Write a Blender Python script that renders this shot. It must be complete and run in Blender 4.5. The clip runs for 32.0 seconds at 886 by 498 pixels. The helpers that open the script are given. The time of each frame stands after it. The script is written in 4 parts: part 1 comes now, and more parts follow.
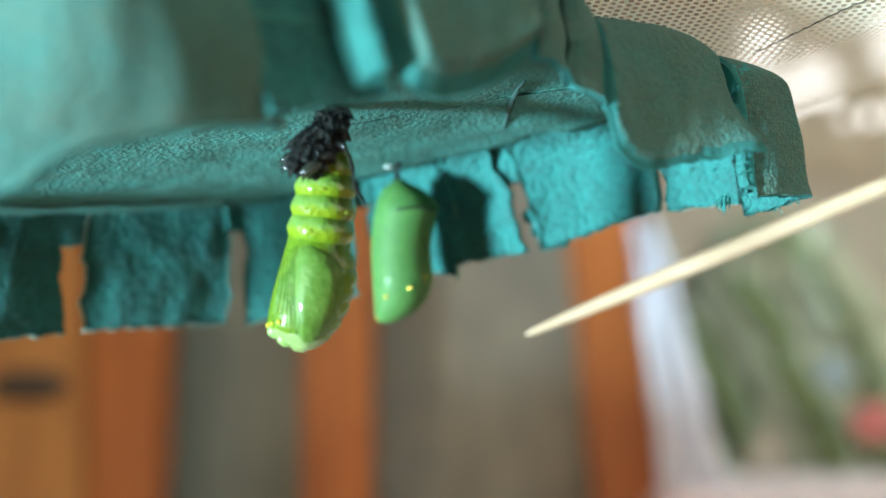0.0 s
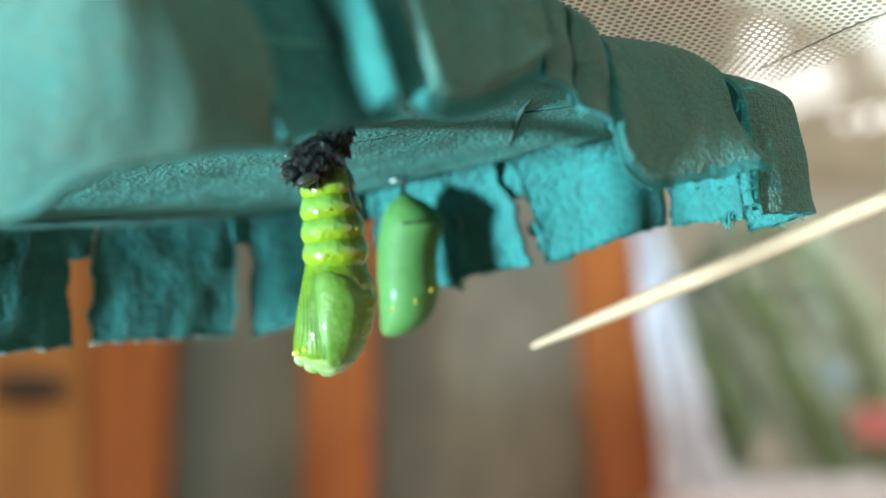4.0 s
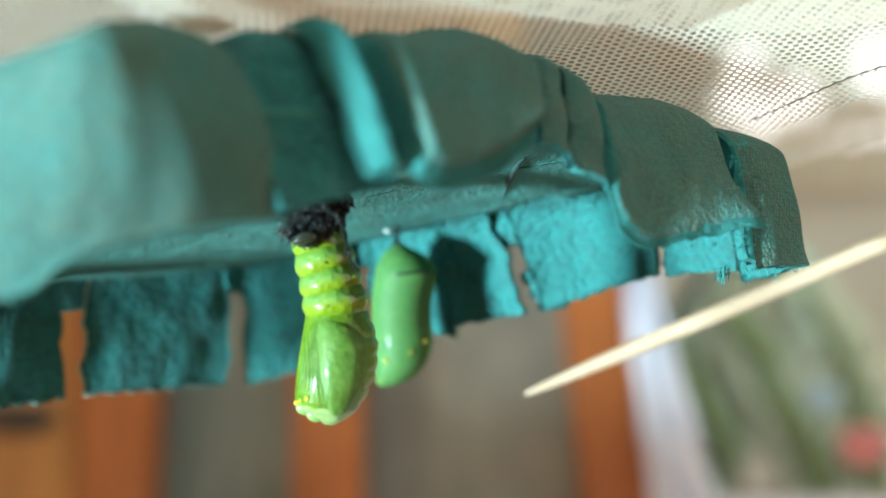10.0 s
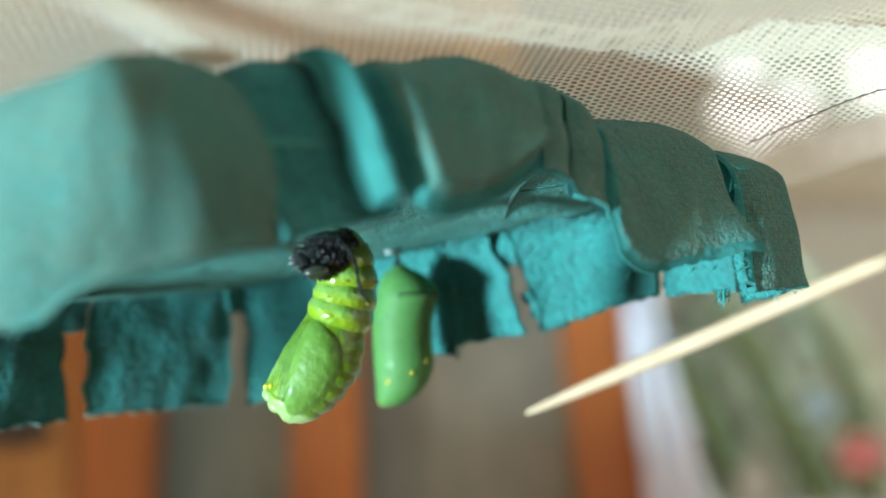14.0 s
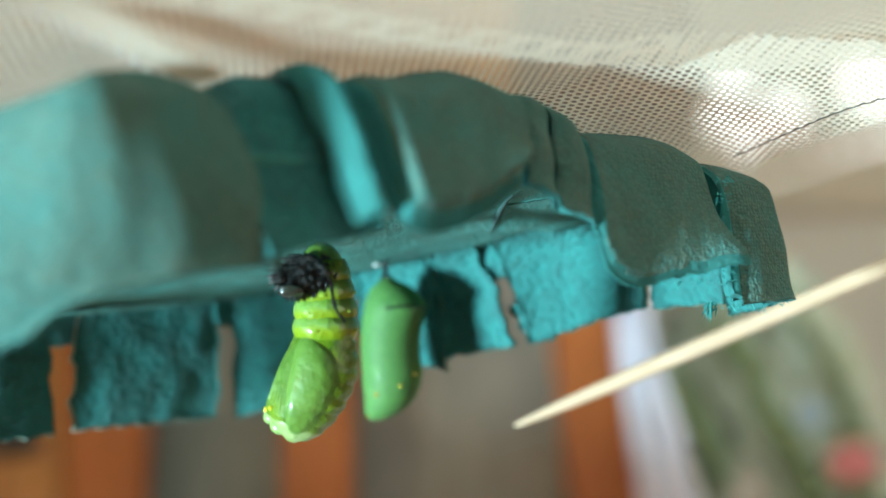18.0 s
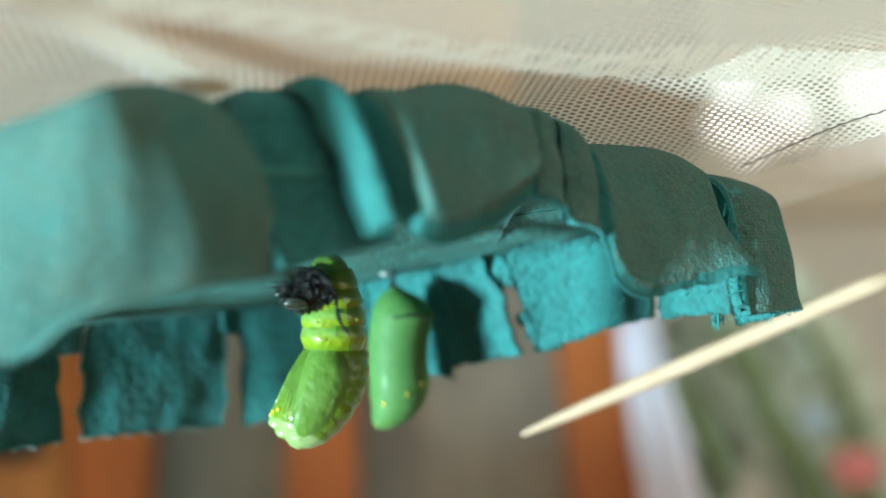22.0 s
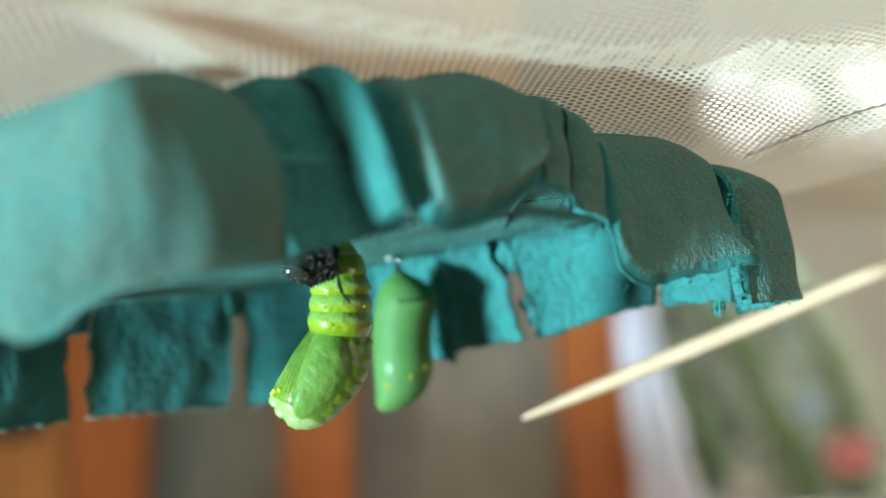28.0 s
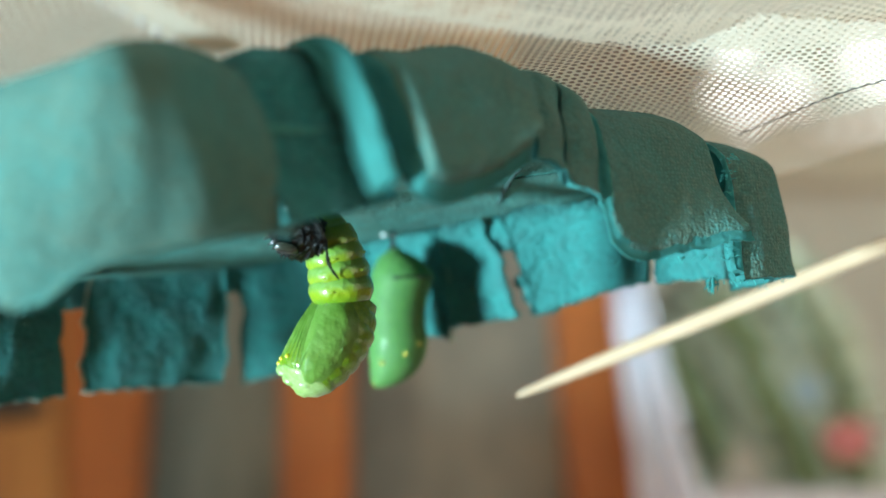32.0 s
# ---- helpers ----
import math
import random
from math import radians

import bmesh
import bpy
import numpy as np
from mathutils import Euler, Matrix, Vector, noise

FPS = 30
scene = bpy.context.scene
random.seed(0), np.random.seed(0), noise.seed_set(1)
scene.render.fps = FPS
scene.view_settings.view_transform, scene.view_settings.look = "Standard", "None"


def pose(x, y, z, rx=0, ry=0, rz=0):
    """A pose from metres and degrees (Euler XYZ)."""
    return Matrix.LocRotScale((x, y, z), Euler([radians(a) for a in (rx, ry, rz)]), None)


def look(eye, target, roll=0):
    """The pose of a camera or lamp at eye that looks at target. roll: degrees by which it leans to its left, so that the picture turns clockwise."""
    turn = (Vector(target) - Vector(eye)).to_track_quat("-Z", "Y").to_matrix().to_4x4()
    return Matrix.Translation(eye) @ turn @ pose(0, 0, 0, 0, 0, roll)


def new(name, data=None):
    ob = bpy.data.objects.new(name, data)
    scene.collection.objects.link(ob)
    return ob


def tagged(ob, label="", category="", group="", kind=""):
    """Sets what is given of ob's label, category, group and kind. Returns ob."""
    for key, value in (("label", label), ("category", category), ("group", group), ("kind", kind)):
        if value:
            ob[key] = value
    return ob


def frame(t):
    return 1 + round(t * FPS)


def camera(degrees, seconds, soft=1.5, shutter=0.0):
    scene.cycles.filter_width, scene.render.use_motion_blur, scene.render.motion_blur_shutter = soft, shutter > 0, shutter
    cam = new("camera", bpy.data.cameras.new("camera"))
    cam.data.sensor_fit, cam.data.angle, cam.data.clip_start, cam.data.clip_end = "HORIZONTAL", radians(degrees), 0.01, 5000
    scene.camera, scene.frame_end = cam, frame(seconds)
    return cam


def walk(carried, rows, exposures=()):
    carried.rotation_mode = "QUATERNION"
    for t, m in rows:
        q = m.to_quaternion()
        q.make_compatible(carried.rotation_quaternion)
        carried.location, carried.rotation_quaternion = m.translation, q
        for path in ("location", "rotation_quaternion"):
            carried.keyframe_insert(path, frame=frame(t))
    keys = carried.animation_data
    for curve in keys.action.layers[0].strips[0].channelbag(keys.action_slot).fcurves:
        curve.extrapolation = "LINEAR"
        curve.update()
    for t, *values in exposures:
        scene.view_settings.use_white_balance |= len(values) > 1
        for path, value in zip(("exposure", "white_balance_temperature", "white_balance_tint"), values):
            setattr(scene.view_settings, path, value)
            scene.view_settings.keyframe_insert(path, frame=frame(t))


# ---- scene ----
U = 0.0048                      # metres in one unit of the plan
METRES, EYE, TILT, LEAN, TURN = 8 * U, 0.25, 0.0, 0.0, 0.0
cam = camera(40.7, 32.0)
cam.data.dof.use_dof, cam.data.dof.focus_distance, cam.data.dof.aperture_fstop = True, 36.0 * U, 8.3
ROWS = [
    (0.0, 0.0, 0.0, 0.0, 0.0, 0.0, -0.0),
    (0.5, -0.0076, -0.0361, -0.001, -0.02, -0.04, 0.01),
    (1.0, -0.0204, -0.0111, 0.0084, 0.05, -0.16, 0.05),
    (1.5, -0.0322, -0.0196, 0.0248, 0.12, -0.06, 0.12),
    (2.0, -0.033, -0.0196, 0.0282, 0.12, 0.14, 0.07),
    (2.5, -0.0136, -0.0294, 0.0285, 0.18, 0.02, 0.07),
    (4.5, -0.0377, -0.0377, 0.0851, -0.09, -0.01, 0.05),
    (5.0, -0.0475, -0.0502, 0.1009, -0.15, 0.16, 0.12),
    (5.5, -0.0118, -0.0395, 0.0991, -0.25, 0.25, 0.03),
    (6.0, -0.0084, -0.0309, 0.11, -0.28, 0.25, 0.1),
    (6.5, -0.0003, -0.0258, 0.1315, -0.45, 0.43, 0.14),
    (7.0, -0.0178, -0.0322, 0.1378, -0.28, 0.46, 0.2),
    (7.5, -0.0432, -0.0438, 0.1526, -0.48, 0.45, 0.25),
    (8.0, -0.0461, -0.044, 0.1686, -0.46, 0.48, 0.28),
    (8.5, -0.0436, -0.0406, 0.1653, -0.45, 0.54, 0.35),
    (9.0, -0.0448, -0.0348, 0.1998, -0.69, 0.61, 0.39),
    (9.5, -0.0472, -0.0325, 0.204, -0.64, 0.97, 0.44),
    (10.0, -0.061, -0.0424, 0.2065, -0.67, 0.88, 0.48),
    (10.5, -0.0663, -0.0524, 0.197, -0.5, 0.89, 0.48),
    (11.0, -0.0712, -0.0562, 0.2021, -0.53, 0.86, 0.53),
    (11.5, -0.08, -0.0607, 0.2094, -0.54, 0.91, 0.54),
    (12.0, -0.0585, -0.048, 0.2085, -0.6, 0.88, 0.58),
    (12.5, -0.0571, -0.0432, 0.2317, -0.64, 0.89, 0.59),
    (13.0, -0.0691, -0.0582, 0.2308, -0.66, 0.8, 0.67),
    (13.5, -0.0791, -0.0646, 0.2439, -0.84, 1.01, 0.68),
    (14.0, -0.0829, -0.0671, 0.2674, -0.86, 1.23, 0.69),
    (14.5, -0.0749, -0.0636, 0.2589, -0.76, 1.48, 0.68),
    (16.5, -0.0714, -0.074, 0.2818, -0.92, 1.41, 0.8),
    (17.0, -0.0692, -0.0736, 0.2794, -0.86, 1.66, 0.81),
    (17.5, -0.0673, -0.0713, 0.2899, -0.93, 1.64, 0.8),
    (18.0, -0.0618, -0.0656, 0.29, -1.22, 1.6, 0.83),
    (18.5, -0.0584, -0.0612, 0.2985, -1.42, 1.55, 0.9),
    (19.0, -0.0672, -0.0686, 0.3018, -1.24, 1.9, 0.88),
    (19.5, -0.0761, -0.0781, 0.2951, -1.16, 1.69, 0.92),
    (20.0, -0.0707, -0.0768, 0.298, -1.08, 1.58, 0.86),
    (20.5, -0.0756, -0.0792, 0.2906, -1.03, 1.54, 0.9),
    (21.0, -0.0686, -0.0751, 0.3002, -1.36, 1.5, 0.85),
    (21.5, -0.0691, -0.0696, 0.3104, -1.22, 1.66, 0.85),
    (22.0, -0.0814, -0.0797, 0.3138, -1.08, 1.8, 0.83),
    (22.5, -0.0877, -0.0841, 0.3242, -1.08, 1.75, 0.83),
    (23.0, -0.093, -0.0873, 0.3195, -1.01, 1.78, 0.85),
    (23.5, -0.0979, -0.0982, 0.3144, -1.09, 1.66, 0.8),
    (24.0, -0.0911, -0.0885, 0.3258, -1.14, 1.6, 0.74),
    (24.5, -0.0931, -0.0923, 0.3255, -1.0, 1.75, 0.69),
    (25.0, -0.0979, -0.1492, 0.3114, -1.26, 1.58, 0.63),
    (25.5, -0.0972, -0.1379, 0.3022, -1.16, 1.31, 0.53),
    (27.5, -0.1128, -0.1401, 0.3238, -1.35, 0.86, 0.16),
    (28.0, -0.12, -0.1444, 0.3252, -1.25, 0.96, 0.16),
    (28.5, -0.1257, -0.1493, 0.3203, -1.22, 0.91, 0.11),
    (29.0, -0.1052, -0.1387, 0.3126, -1.33, 0.94, 0.02),
    (29.5, -0.0958, -0.1321, 0.3147, -1.51, 0.74, 0.0),
    (30.0, -0.0962, -0.1416, 0.3058, -1.5, 0.6, -0.0),
    (30.5, -0.1037, -0.1436, 0.303, -1.45, 0.45, -0.01),
    (31.0, -0.1191, -0.1575, 0.2922, -1.36, 0.33, -0.03),
    (31.5, -0.1256, -0.1646, 0.2949, -1.33, 0.29, -0.11),
    (32.0, -0.0943, -0.149, 0.2848, -1.23, 0.27, -0.14),
]
walk(cam, [(t, pose(0, 0, EYE, TILT, LEAN, TURN) @ pose(METRES * x, METRES * y, METRES * z, 90 + pitch, roll, yaw)) for t, x, y, z, yaw, pitch, roll in ROWS], [(0, 0.30), (5, 0.36), (8, 0.36), (17, 0.16), (32, 0.16)])

# ---- light ----
SUN = Vector((2.53, 1.9, 0.62)).normalized()
world = bpy.data.worlds.new("sky")
scene.world = world
world.use_nodes = True
sky = world.node_tree.nodes.new("ShaderNodeTexSky")
sky.sky_type, sky.sun_disc, sky.sun_elevation = "NISHITA", False, radians(5)
sky.dust_density, sky.ozone_density = 4.5, 1.6
sky.sun_rotation = math.atan2(-SUN.x, -SUN.y)
world.node_tree.links.new(sky.outputs[0], world.node_tree.nodes["Background"].inputs[0])
world.node_tree.nodes["Background"].inputs[1].default_value = 0.27
lamp = bpy.data.lights.new("sun", "SUN")
lamp.energy, lamp.angle, lamp.color = 19.0, radians(9.0), (0.62, 1.0, 1.1)
sun = new("sun", lamp)
sun.matrix_world = look((-2, -1.5, 0), Vector((-2, -1.5, 0)) + SUN)


# ---- materials ----
def material(name, base, rough=0.6, metal=0.0, vary=0.25, scale=400.0, fine=2500.0, bump=0.0, other=None, coat=0.0, sub=0.0, lean=(1, 1, 1), sheen=0.0):
    """A surface with two scales of mottling between base and other, and relief."""
    m = bpy.data.materials.new(name)
    m.use_nodes = True
    nt = m.node_tree
    bs = nt.nodes["Principled BSDF"]
    co = nt.nodes.new("ShaderNodeTexCoord")
    mp = nt.nodes.new("ShaderNodeMapping")
    mp.inputs["Scale"].default_value = lean
    nt.links.new(co.outputs["Object"], mp.inputs[0])
    n1, n2 = nt.nodes.new("ShaderNodeTexNoise"), nt.nodes.new("ShaderNodeTexNoise")
    for n, s in ((n1, scale), (n2, fine)):
        n.inputs["Scale"].default_value = s
        n.inputs["Detail"].default_value = 4
        nt.links.new(mp.outputs[0], n.inputs[0])
    add = nt.nodes.new("ShaderNodeMath")
    add.operation = "ADD"
    nt.links.new(n1.outputs[0], add.inputs[0])
    nt.links.new(n2.outputs[0], add.inputs[1])
    ramp = nt.nodes.new("ShaderNodeMapRange")
    ramp.inputs[1].default_value, ramp.inputs[2].default_value = 0.7, 1.3
    nt.links.new(add.outputs[0], ramp.inputs[0])
    mix = nt.nodes.new("ShaderNodeMix")
    mix.data_type = "RGBA"
    if other is None:
        other = tuple(c * (1 - vary) for c in base)
        base = tuple(min(1, c * (1 + vary * 0.6)) for c in base)
    mix.inputs["A"].default_value, mix.inputs["B"].default_value = (*base, 1), (*other, 1)
    nt.links.new(ramp.outputs[0], mix.inputs["Factor"])
    nt.links.new(mix.outputs["Result"], bs.inputs["Base Color"])
    bs.inputs["Roughness"].default_value, bs.inputs["Metallic"].default_value = rough, metal
    bs.inputs["Coat Weight"].default_value, bs.inputs["Coat Roughness"].default_value = coat, 0.08
    bs.inputs["Sheen Weight"].default_value = sheen
    if sub:
        bs.inputs["Subsurface Weight"].default_value, bs.inputs["Subsurface Scale"].default_value = sub, 0.002
        bs.inputs["Subsurface Radius"].default_value = (0.6, 1.0, 0.25)
    if bump:
        b = nt.nodes.new("ShaderNodeBump")
        b.inputs["Distance"].default_value = bump
        nt.links.new(add.outputs[0], b.inputs["Height"])
        nt.links.new(b.outputs[0], bs.inputs["Normal"])
    return m


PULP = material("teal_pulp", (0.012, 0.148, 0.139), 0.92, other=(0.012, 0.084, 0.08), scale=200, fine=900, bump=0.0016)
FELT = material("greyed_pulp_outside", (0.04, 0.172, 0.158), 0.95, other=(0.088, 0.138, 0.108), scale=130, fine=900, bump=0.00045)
nt = FELT.node_tree                # the screen's weave pressed into the outside
cells = nt.nodes.new("ShaderNodeTexVoronoi")
cells.inputs["Scale"].default_value, cells.inputs["Randomness"].default_value = 1900, 0.6
nt.links.new(nt.nodes["Mapping"].outputs[0], cells.inputs["Vector"])
weave = nt.nodes.new("ShaderNodeBump")
weave.inputs["Distance"].default_value = 0.00018
nt.links.new(cells.outputs["Distance"], weave.inputs["Height"])
nt.links.new(nt.nodes["Bump"].outputs[0], weave.inputs["Normal"])
nt.links.new(weave.outputs[0], nt.nodes["Principled BSDF"].inputs["Normal"])
blot, spread, stained = nt.nodes.new("ShaderNodeTexNoise"), nt.nodes.new("ShaderNodeMapRange"), nt.nodes.new("ShaderNodeMix")
blot.inputs["Scale"].default_value, blot.inputs["Detail"].default_value = 70, 3
spread.inputs[1].default_value, spread.inputs[2].default_value, spread.inputs[4].default_value = 0.5, 0.76, 0.5
stained.data_type = "RGBA"
stained.inputs["B"].default_value = (0.15, 0.135, 0.07, 1)      # brownish stains
nt.links.new(nt.nodes["Mapping"].outputs[0], blot.inputs[0])
nt.links.new(blot.outputs[0], spread.inputs[0])
nt.links.new(spread.outputs[0], stained.inputs["Factor"])
nt.links.new(nt.nodes["Mix"].outputs["Result"], stained.inputs["A"])
cell_tone, cell_mix = nt.nodes.new("ShaderNodeMapRange"), nt.nodes.new("ShaderNodeMix")      # darker towards the borders of the weave's cells
cell_tone.inputs[1].default_value, cell_tone.inputs[2].default_value, cell_tone.inputs[3].default_value, cell_tone.inputs[4].default_value = 0.1, 0.55, 0.0, 0.6
cell_mix.data_type = "RGBA"
cell_mix.inputs["B"].default_value = (0.022, 0.07, 0.058, 1)
nt.links.new(cells.outputs["Distance"], cell_tone.inputs[0])
nt.links.new(cell_tone.outputs[0], cell_mix.inputs["Factor"])
nt.links.new(stained.outputs["Result"], cell_mix.inputs["A"])
nt.links.new(cell_mix.outputs["Result"], nt.nodes["Principled BSDF"].inputs["Base Color"])
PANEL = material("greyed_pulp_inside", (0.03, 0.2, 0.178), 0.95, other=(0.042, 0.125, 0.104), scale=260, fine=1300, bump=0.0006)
PUPA = material("fresh_pupa_skin", (0.115, 0.172, 0.007), 0.32, other=(0.06, 0.13, 0.008), scale=330, fine=1200, bump=0.0003, coat=0.55, sub=0.25)
BAND = material("pale_segment_skin", (0.16, 0.275, 0.085), 0.32, other=(0.10, 0.215, 0.05), scale=260, fine=900, bump=0.00012, coat=0.6, sub=0.25)
WING = material("wing_case_skin", (0.092, 0.168, 0.03), 0.5, other=(0.06, 0.124, 0.013), scale=260, fine=900, bump=0.00025, coat=0.12, sub=0.25)
HEAD = material("pale_head_skin", (0.235, 0.30, 0.125), 0.34, other=(0.115, 0.195, 0.035), scale=200, coat=0.4, sub=0.25)
YELLOW = material("yellow_spot", (0.5, 0.43, 0.02), 0.3, coat=0.5)
JADE = material("chrysalis_skin", (0.06, 0.145, 0.036), 0.62, other=(0.042, 0.112, 0.029), scale=210, fine=800, coat=0.03, sub=0.35)
# abdomen skin: lime in the grooves, milky on the crest of each ring, yellow under it
RING = material("abdomen_ring_skin", (0.125, 0.175, 0.011), 0.32, other=(0.065, 0.13, 0.01), scale=330, fine=900, bump=0.0003, coat=0.9, sub=0.25)
nt = RING.node_tree
split, span, tones, skin_mix = nt.nodes.new("ShaderNodeSeparateXYZ"), nt.nodes.new("ShaderNodeMapRange"), nt.nodes.new("ShaderNodeValToRGB"), nt.nodes.new("ShaderNodeMix")
wave, lift = nt.nodes.new("ShaderNodeMath"), nt.nodes.new("ShaderNodeTexNoise")
lift.inputs["Scale"].default_value = 420
wave.operation, wave.inputs[1].default_value = "MULTIPLY_ADD", 0.0016
span.inputs[1].default_value, span.inputs[2].default_value = -0.0012, 0.0028
for spot, tint in ((0.0, (0.085, 0.165, 0.007)), (0.22, (0.165, 0.215, 0.006)), (0.42, (0.175, 0.235, 0.022)), (0.58, (0.13, 0.22, 0.055)), (0.75, (0.105, 0.19, 0.03)), (1.0, (0.075, 0.15, 0.005))):
    stop = tones.color_ramp.elements.new(spot) if 0 < spot < 1 else tones.color_ramp.elements[-int(spot)]
    stop.color = (*tint, 1)
nt.links.new(nt.nodes["Texture Coordinate"].outputs["Object"], split.inputs[0])
nt.links.new(nt.nodes["Texture Coordinate"].outputs["Object"], lift.inputs[0])
nt.links.new(lift.outputs[0], wave.inputs[0])
nt.links.new(split.outputs[2], wave.inputs[2])
nt.links.new(wave.outputs[0], span.inputs[0])
nt.links.new(span.outputs[0], tones.inputs[0])
skin_mix.data_type = "RGBA"
skin_mix.inputs["Factor"].default_value = 0.75
nt.links.new(nt.nodes["Mix"].outputs["Result"], skin_mix.inputs["A"])
nt.links.new(tones.outputs[0], skin_mix.inputs["B"])
nt.links.new(skin_mix.outputs["Result"], nt.nodes["Principled BSDF"].inputs["Base Color"])
GOLD = material("gold_spot", (0.85, 0.6, 0.1), 0.25, metal=0.9)
BLACK = material("black_skin", (0.005, 0.005, 0.005), 0.32, scale=900, bump=0.0006, coat=0.35)
for m, q in ((BLACK, 0.22), (PUPA, 0.15), (RING, 0.12), (BAND, 0.15), (WING, 0.2), (HEAD, 0.2), (JADE, 0.2)):
    m.node_tree.nodes["Principled BSDF"].inputs["Specular IOR Level"].default_value = q
    m.node_tree.nodes["Principled BSDF"].inputs["Coat Roughness"].default_value = 0.05
HUSK = material("dry_husk_stripe", (0.05, 0.05, 0.03), 0.4, coat=0.3)
SHINE = material("glossy_black_shell", (0.006, 0.006, 0.006), 0.15, coat=0.6)
SILK = material("white_silk", (0.42, 0.44, 0.42), 0.8, scale=900, bump=0.0004)
BAMBOO = material("bamboo", (0.46, 0.30, 0.205), 0.55, other=(0.38, 0.235, 0.14), scale=60, fine=400, lean=(0.06, 1, 1), bump=0.0001)
NET = material("net_thread", (0.86, 0.735, 0.625), 0.8, vary=0.06)
nt = NET.node_tree
through_light, blend = nt.nodes.new("ShaderNodeBsdfTranslucent"), nt.nodes.new("ShaderNodeMixShader")
through_light.inputs[0].default_value, blend.inputs[0].default_value = (0.9, 0.78, 0.66, 1), 0.4
nt.links.new(nt.nodes["Principled BSDF"].outputs[0], blend.inputs[1])
nt.links.new(through_light.outputs[0], blend.inputs[2])
nt.links.new(blend.outputs[0], nt.nodes["Material Output"].inputs[0])
TIMBER = material("orange_timber", (0.43, 0.115, 0.022), 0.45, other=(0.26, 0.066, 0.013), scale=22, fine=120, lean=(1, 1, 0.12), bump=0.0003)
PLASTER = material("beige_plaster", (0.66, 0.62, 0.56), 0.9, scale=8, fine=60, vary=0.1)
# for unseen walls only; its tone warms and limits the bounced light
OCHRE = material("unseen_ochre_plaster", (0.44, 0.29, 0.205), 0.9, scale=8, fine=60, vary=0.1)
WHITEWASH = material("cream_ceiling", (0.85, 0.82, 0.76), 0.9, scale=8, fine=60, vary=0.08)
CREASE_SHADE = material("crease_shade", (0.02, 0.06, 0.054), 0.95)
OLIVE = material("olive_panel", (0.235, 0.225, 0.188), 0.8, other=(0.12, 0.125, 0.103), scale=9, fine=30, lean=(1, 1, 0.4))
KHAKI = material("khaki_panel", (0.25, 0.21, 0.168), 0.8, other=(0.155, 0.133, 0.11), scale=14, fine=40, lean=(1, 1, 0.6))
BROWN = material("dull_brown_timber", (0.42, 0.15, 0.036), 0.5, other=(0.2, 0.072, 0.018), scale=22, fine=120, lean=(0.12, 1, 1), bump=0.0003)
DARKWOOD = material("dark_stained_timber", (0.105, 0.04, 0.016), 0.55, other=(0.055, 0.022, 0.01), scale=22, fine=120, lean=(0.12, 1, 1), bump=0.0003)
THREAD = material("dark_brown_thread", (0.05, 0.04, 0.03), 0.8)
LIGHTWOOD = material("light_timber", (0.47, 0.19, 0.047), 0.45, other=(0.31, 0.11, 0.027), scale=22, fine=120, lean=(1, 1, 0.12), bump=0.0003)
KNOT = material("dark_knot", (0.05, 0.024, 0.012), 0.6, scale=60)
TORN = material("torn_pulp_edge", (0.035, 0.215, 0.204), 0.95, other=(0.025, 0.145, 0.137), scale=300, fine=1500, bump=0.0004)
nt = TORN.node_tree
glowing, both = nt.nodes.new("ShaderNodeBsdfTranslucent"), nt.nodes.new("ShaderNodeMixShader")
glowing.inputs[0].default_value, both.inputs[0].default_value = (0.06, 0.42, 0.40, 1), 0.4
nt.links.new(nt.nodes["Principled BSDF"].outputs[0], both.inputs[1])
nt.links.new(glowing.outputs[0], both.inputs[2])
nt.links.new(both.outputs[0], nt.nodes["Material Output"].inputs[0])
RAW = material("pale_raw_pulp_edge", (0.30, 0.38, 0.31), 0.95, other=(0.16, 0.26, 0.22), scale=300, fine=1500, bump=0.0004)
SHEER = material("white_sheer_cloth", (0.66, 0.62, 0.7), 0.9, scale=40, vary=0.1)
LEAF = material("grey_green_leaf", (0.50, 0.57, 0.43), 0.6, other=(0.68, 0.69, 0.58), scale=14, fine=80)
STEM = material("green_stem", (0.20, 0.26, 0.12), 0.5, scale=40)
BLUE = material("pale_blue_petal", (0.42, 0.55, 0.66), 0.6, scale=60)
RED = material("red_petal", (0.55, 0.17, 0.17), 0.6, scale=60)
BEIGE_SHEET = material("beige_holed_sheet", (0.62, 0.54, 0.44), 0.9, scale=10, fine=60, vary=0.12)
PALE = material("pale_pink_cotton", (0.80, 0.72, 0.70), 0.9, scale=60, vary=0.08)
PINK = material("pink_cloth", (0.78, 0.60, 0.62), 0.9, scale=60)


# ---- helpers of this scene ----
def place(x, y, z):
    return Vector((x * U, y * U, EYE + z * U))


def tray_at(a, n, h):
    """A point of the tray: a along it, n across it, h above its underside."""
    return place(0.777 * a - 0.629 * n, 0.629 * a + 0.777 * n, 9.34 + 0.03 * a - 0.2 * n + h)


def mesh_of(name, verts, faces, smooth=True):
    me = bpy.data.meshes.new(name)
    me.from_pydata([tuple(v) for v in verts], [], faces)
    me.update()
    if smooth:
        me.polygons.foreach_set("use_smooth", [True] * len(me.polygons))
    return me


def part(name, me, mat, parent=None, label=""):
    ob = new(name, me)
    if not me.materials:
        me.materials.append(mat)
    ob.parent = parent
    return tagged(ob, label)


def thing(name, at, label, category, group=""):
    ob = new(name)
    ob.empty_display_size = 0.005
    ob.location = at
    return tagged(ob, label, category, group)


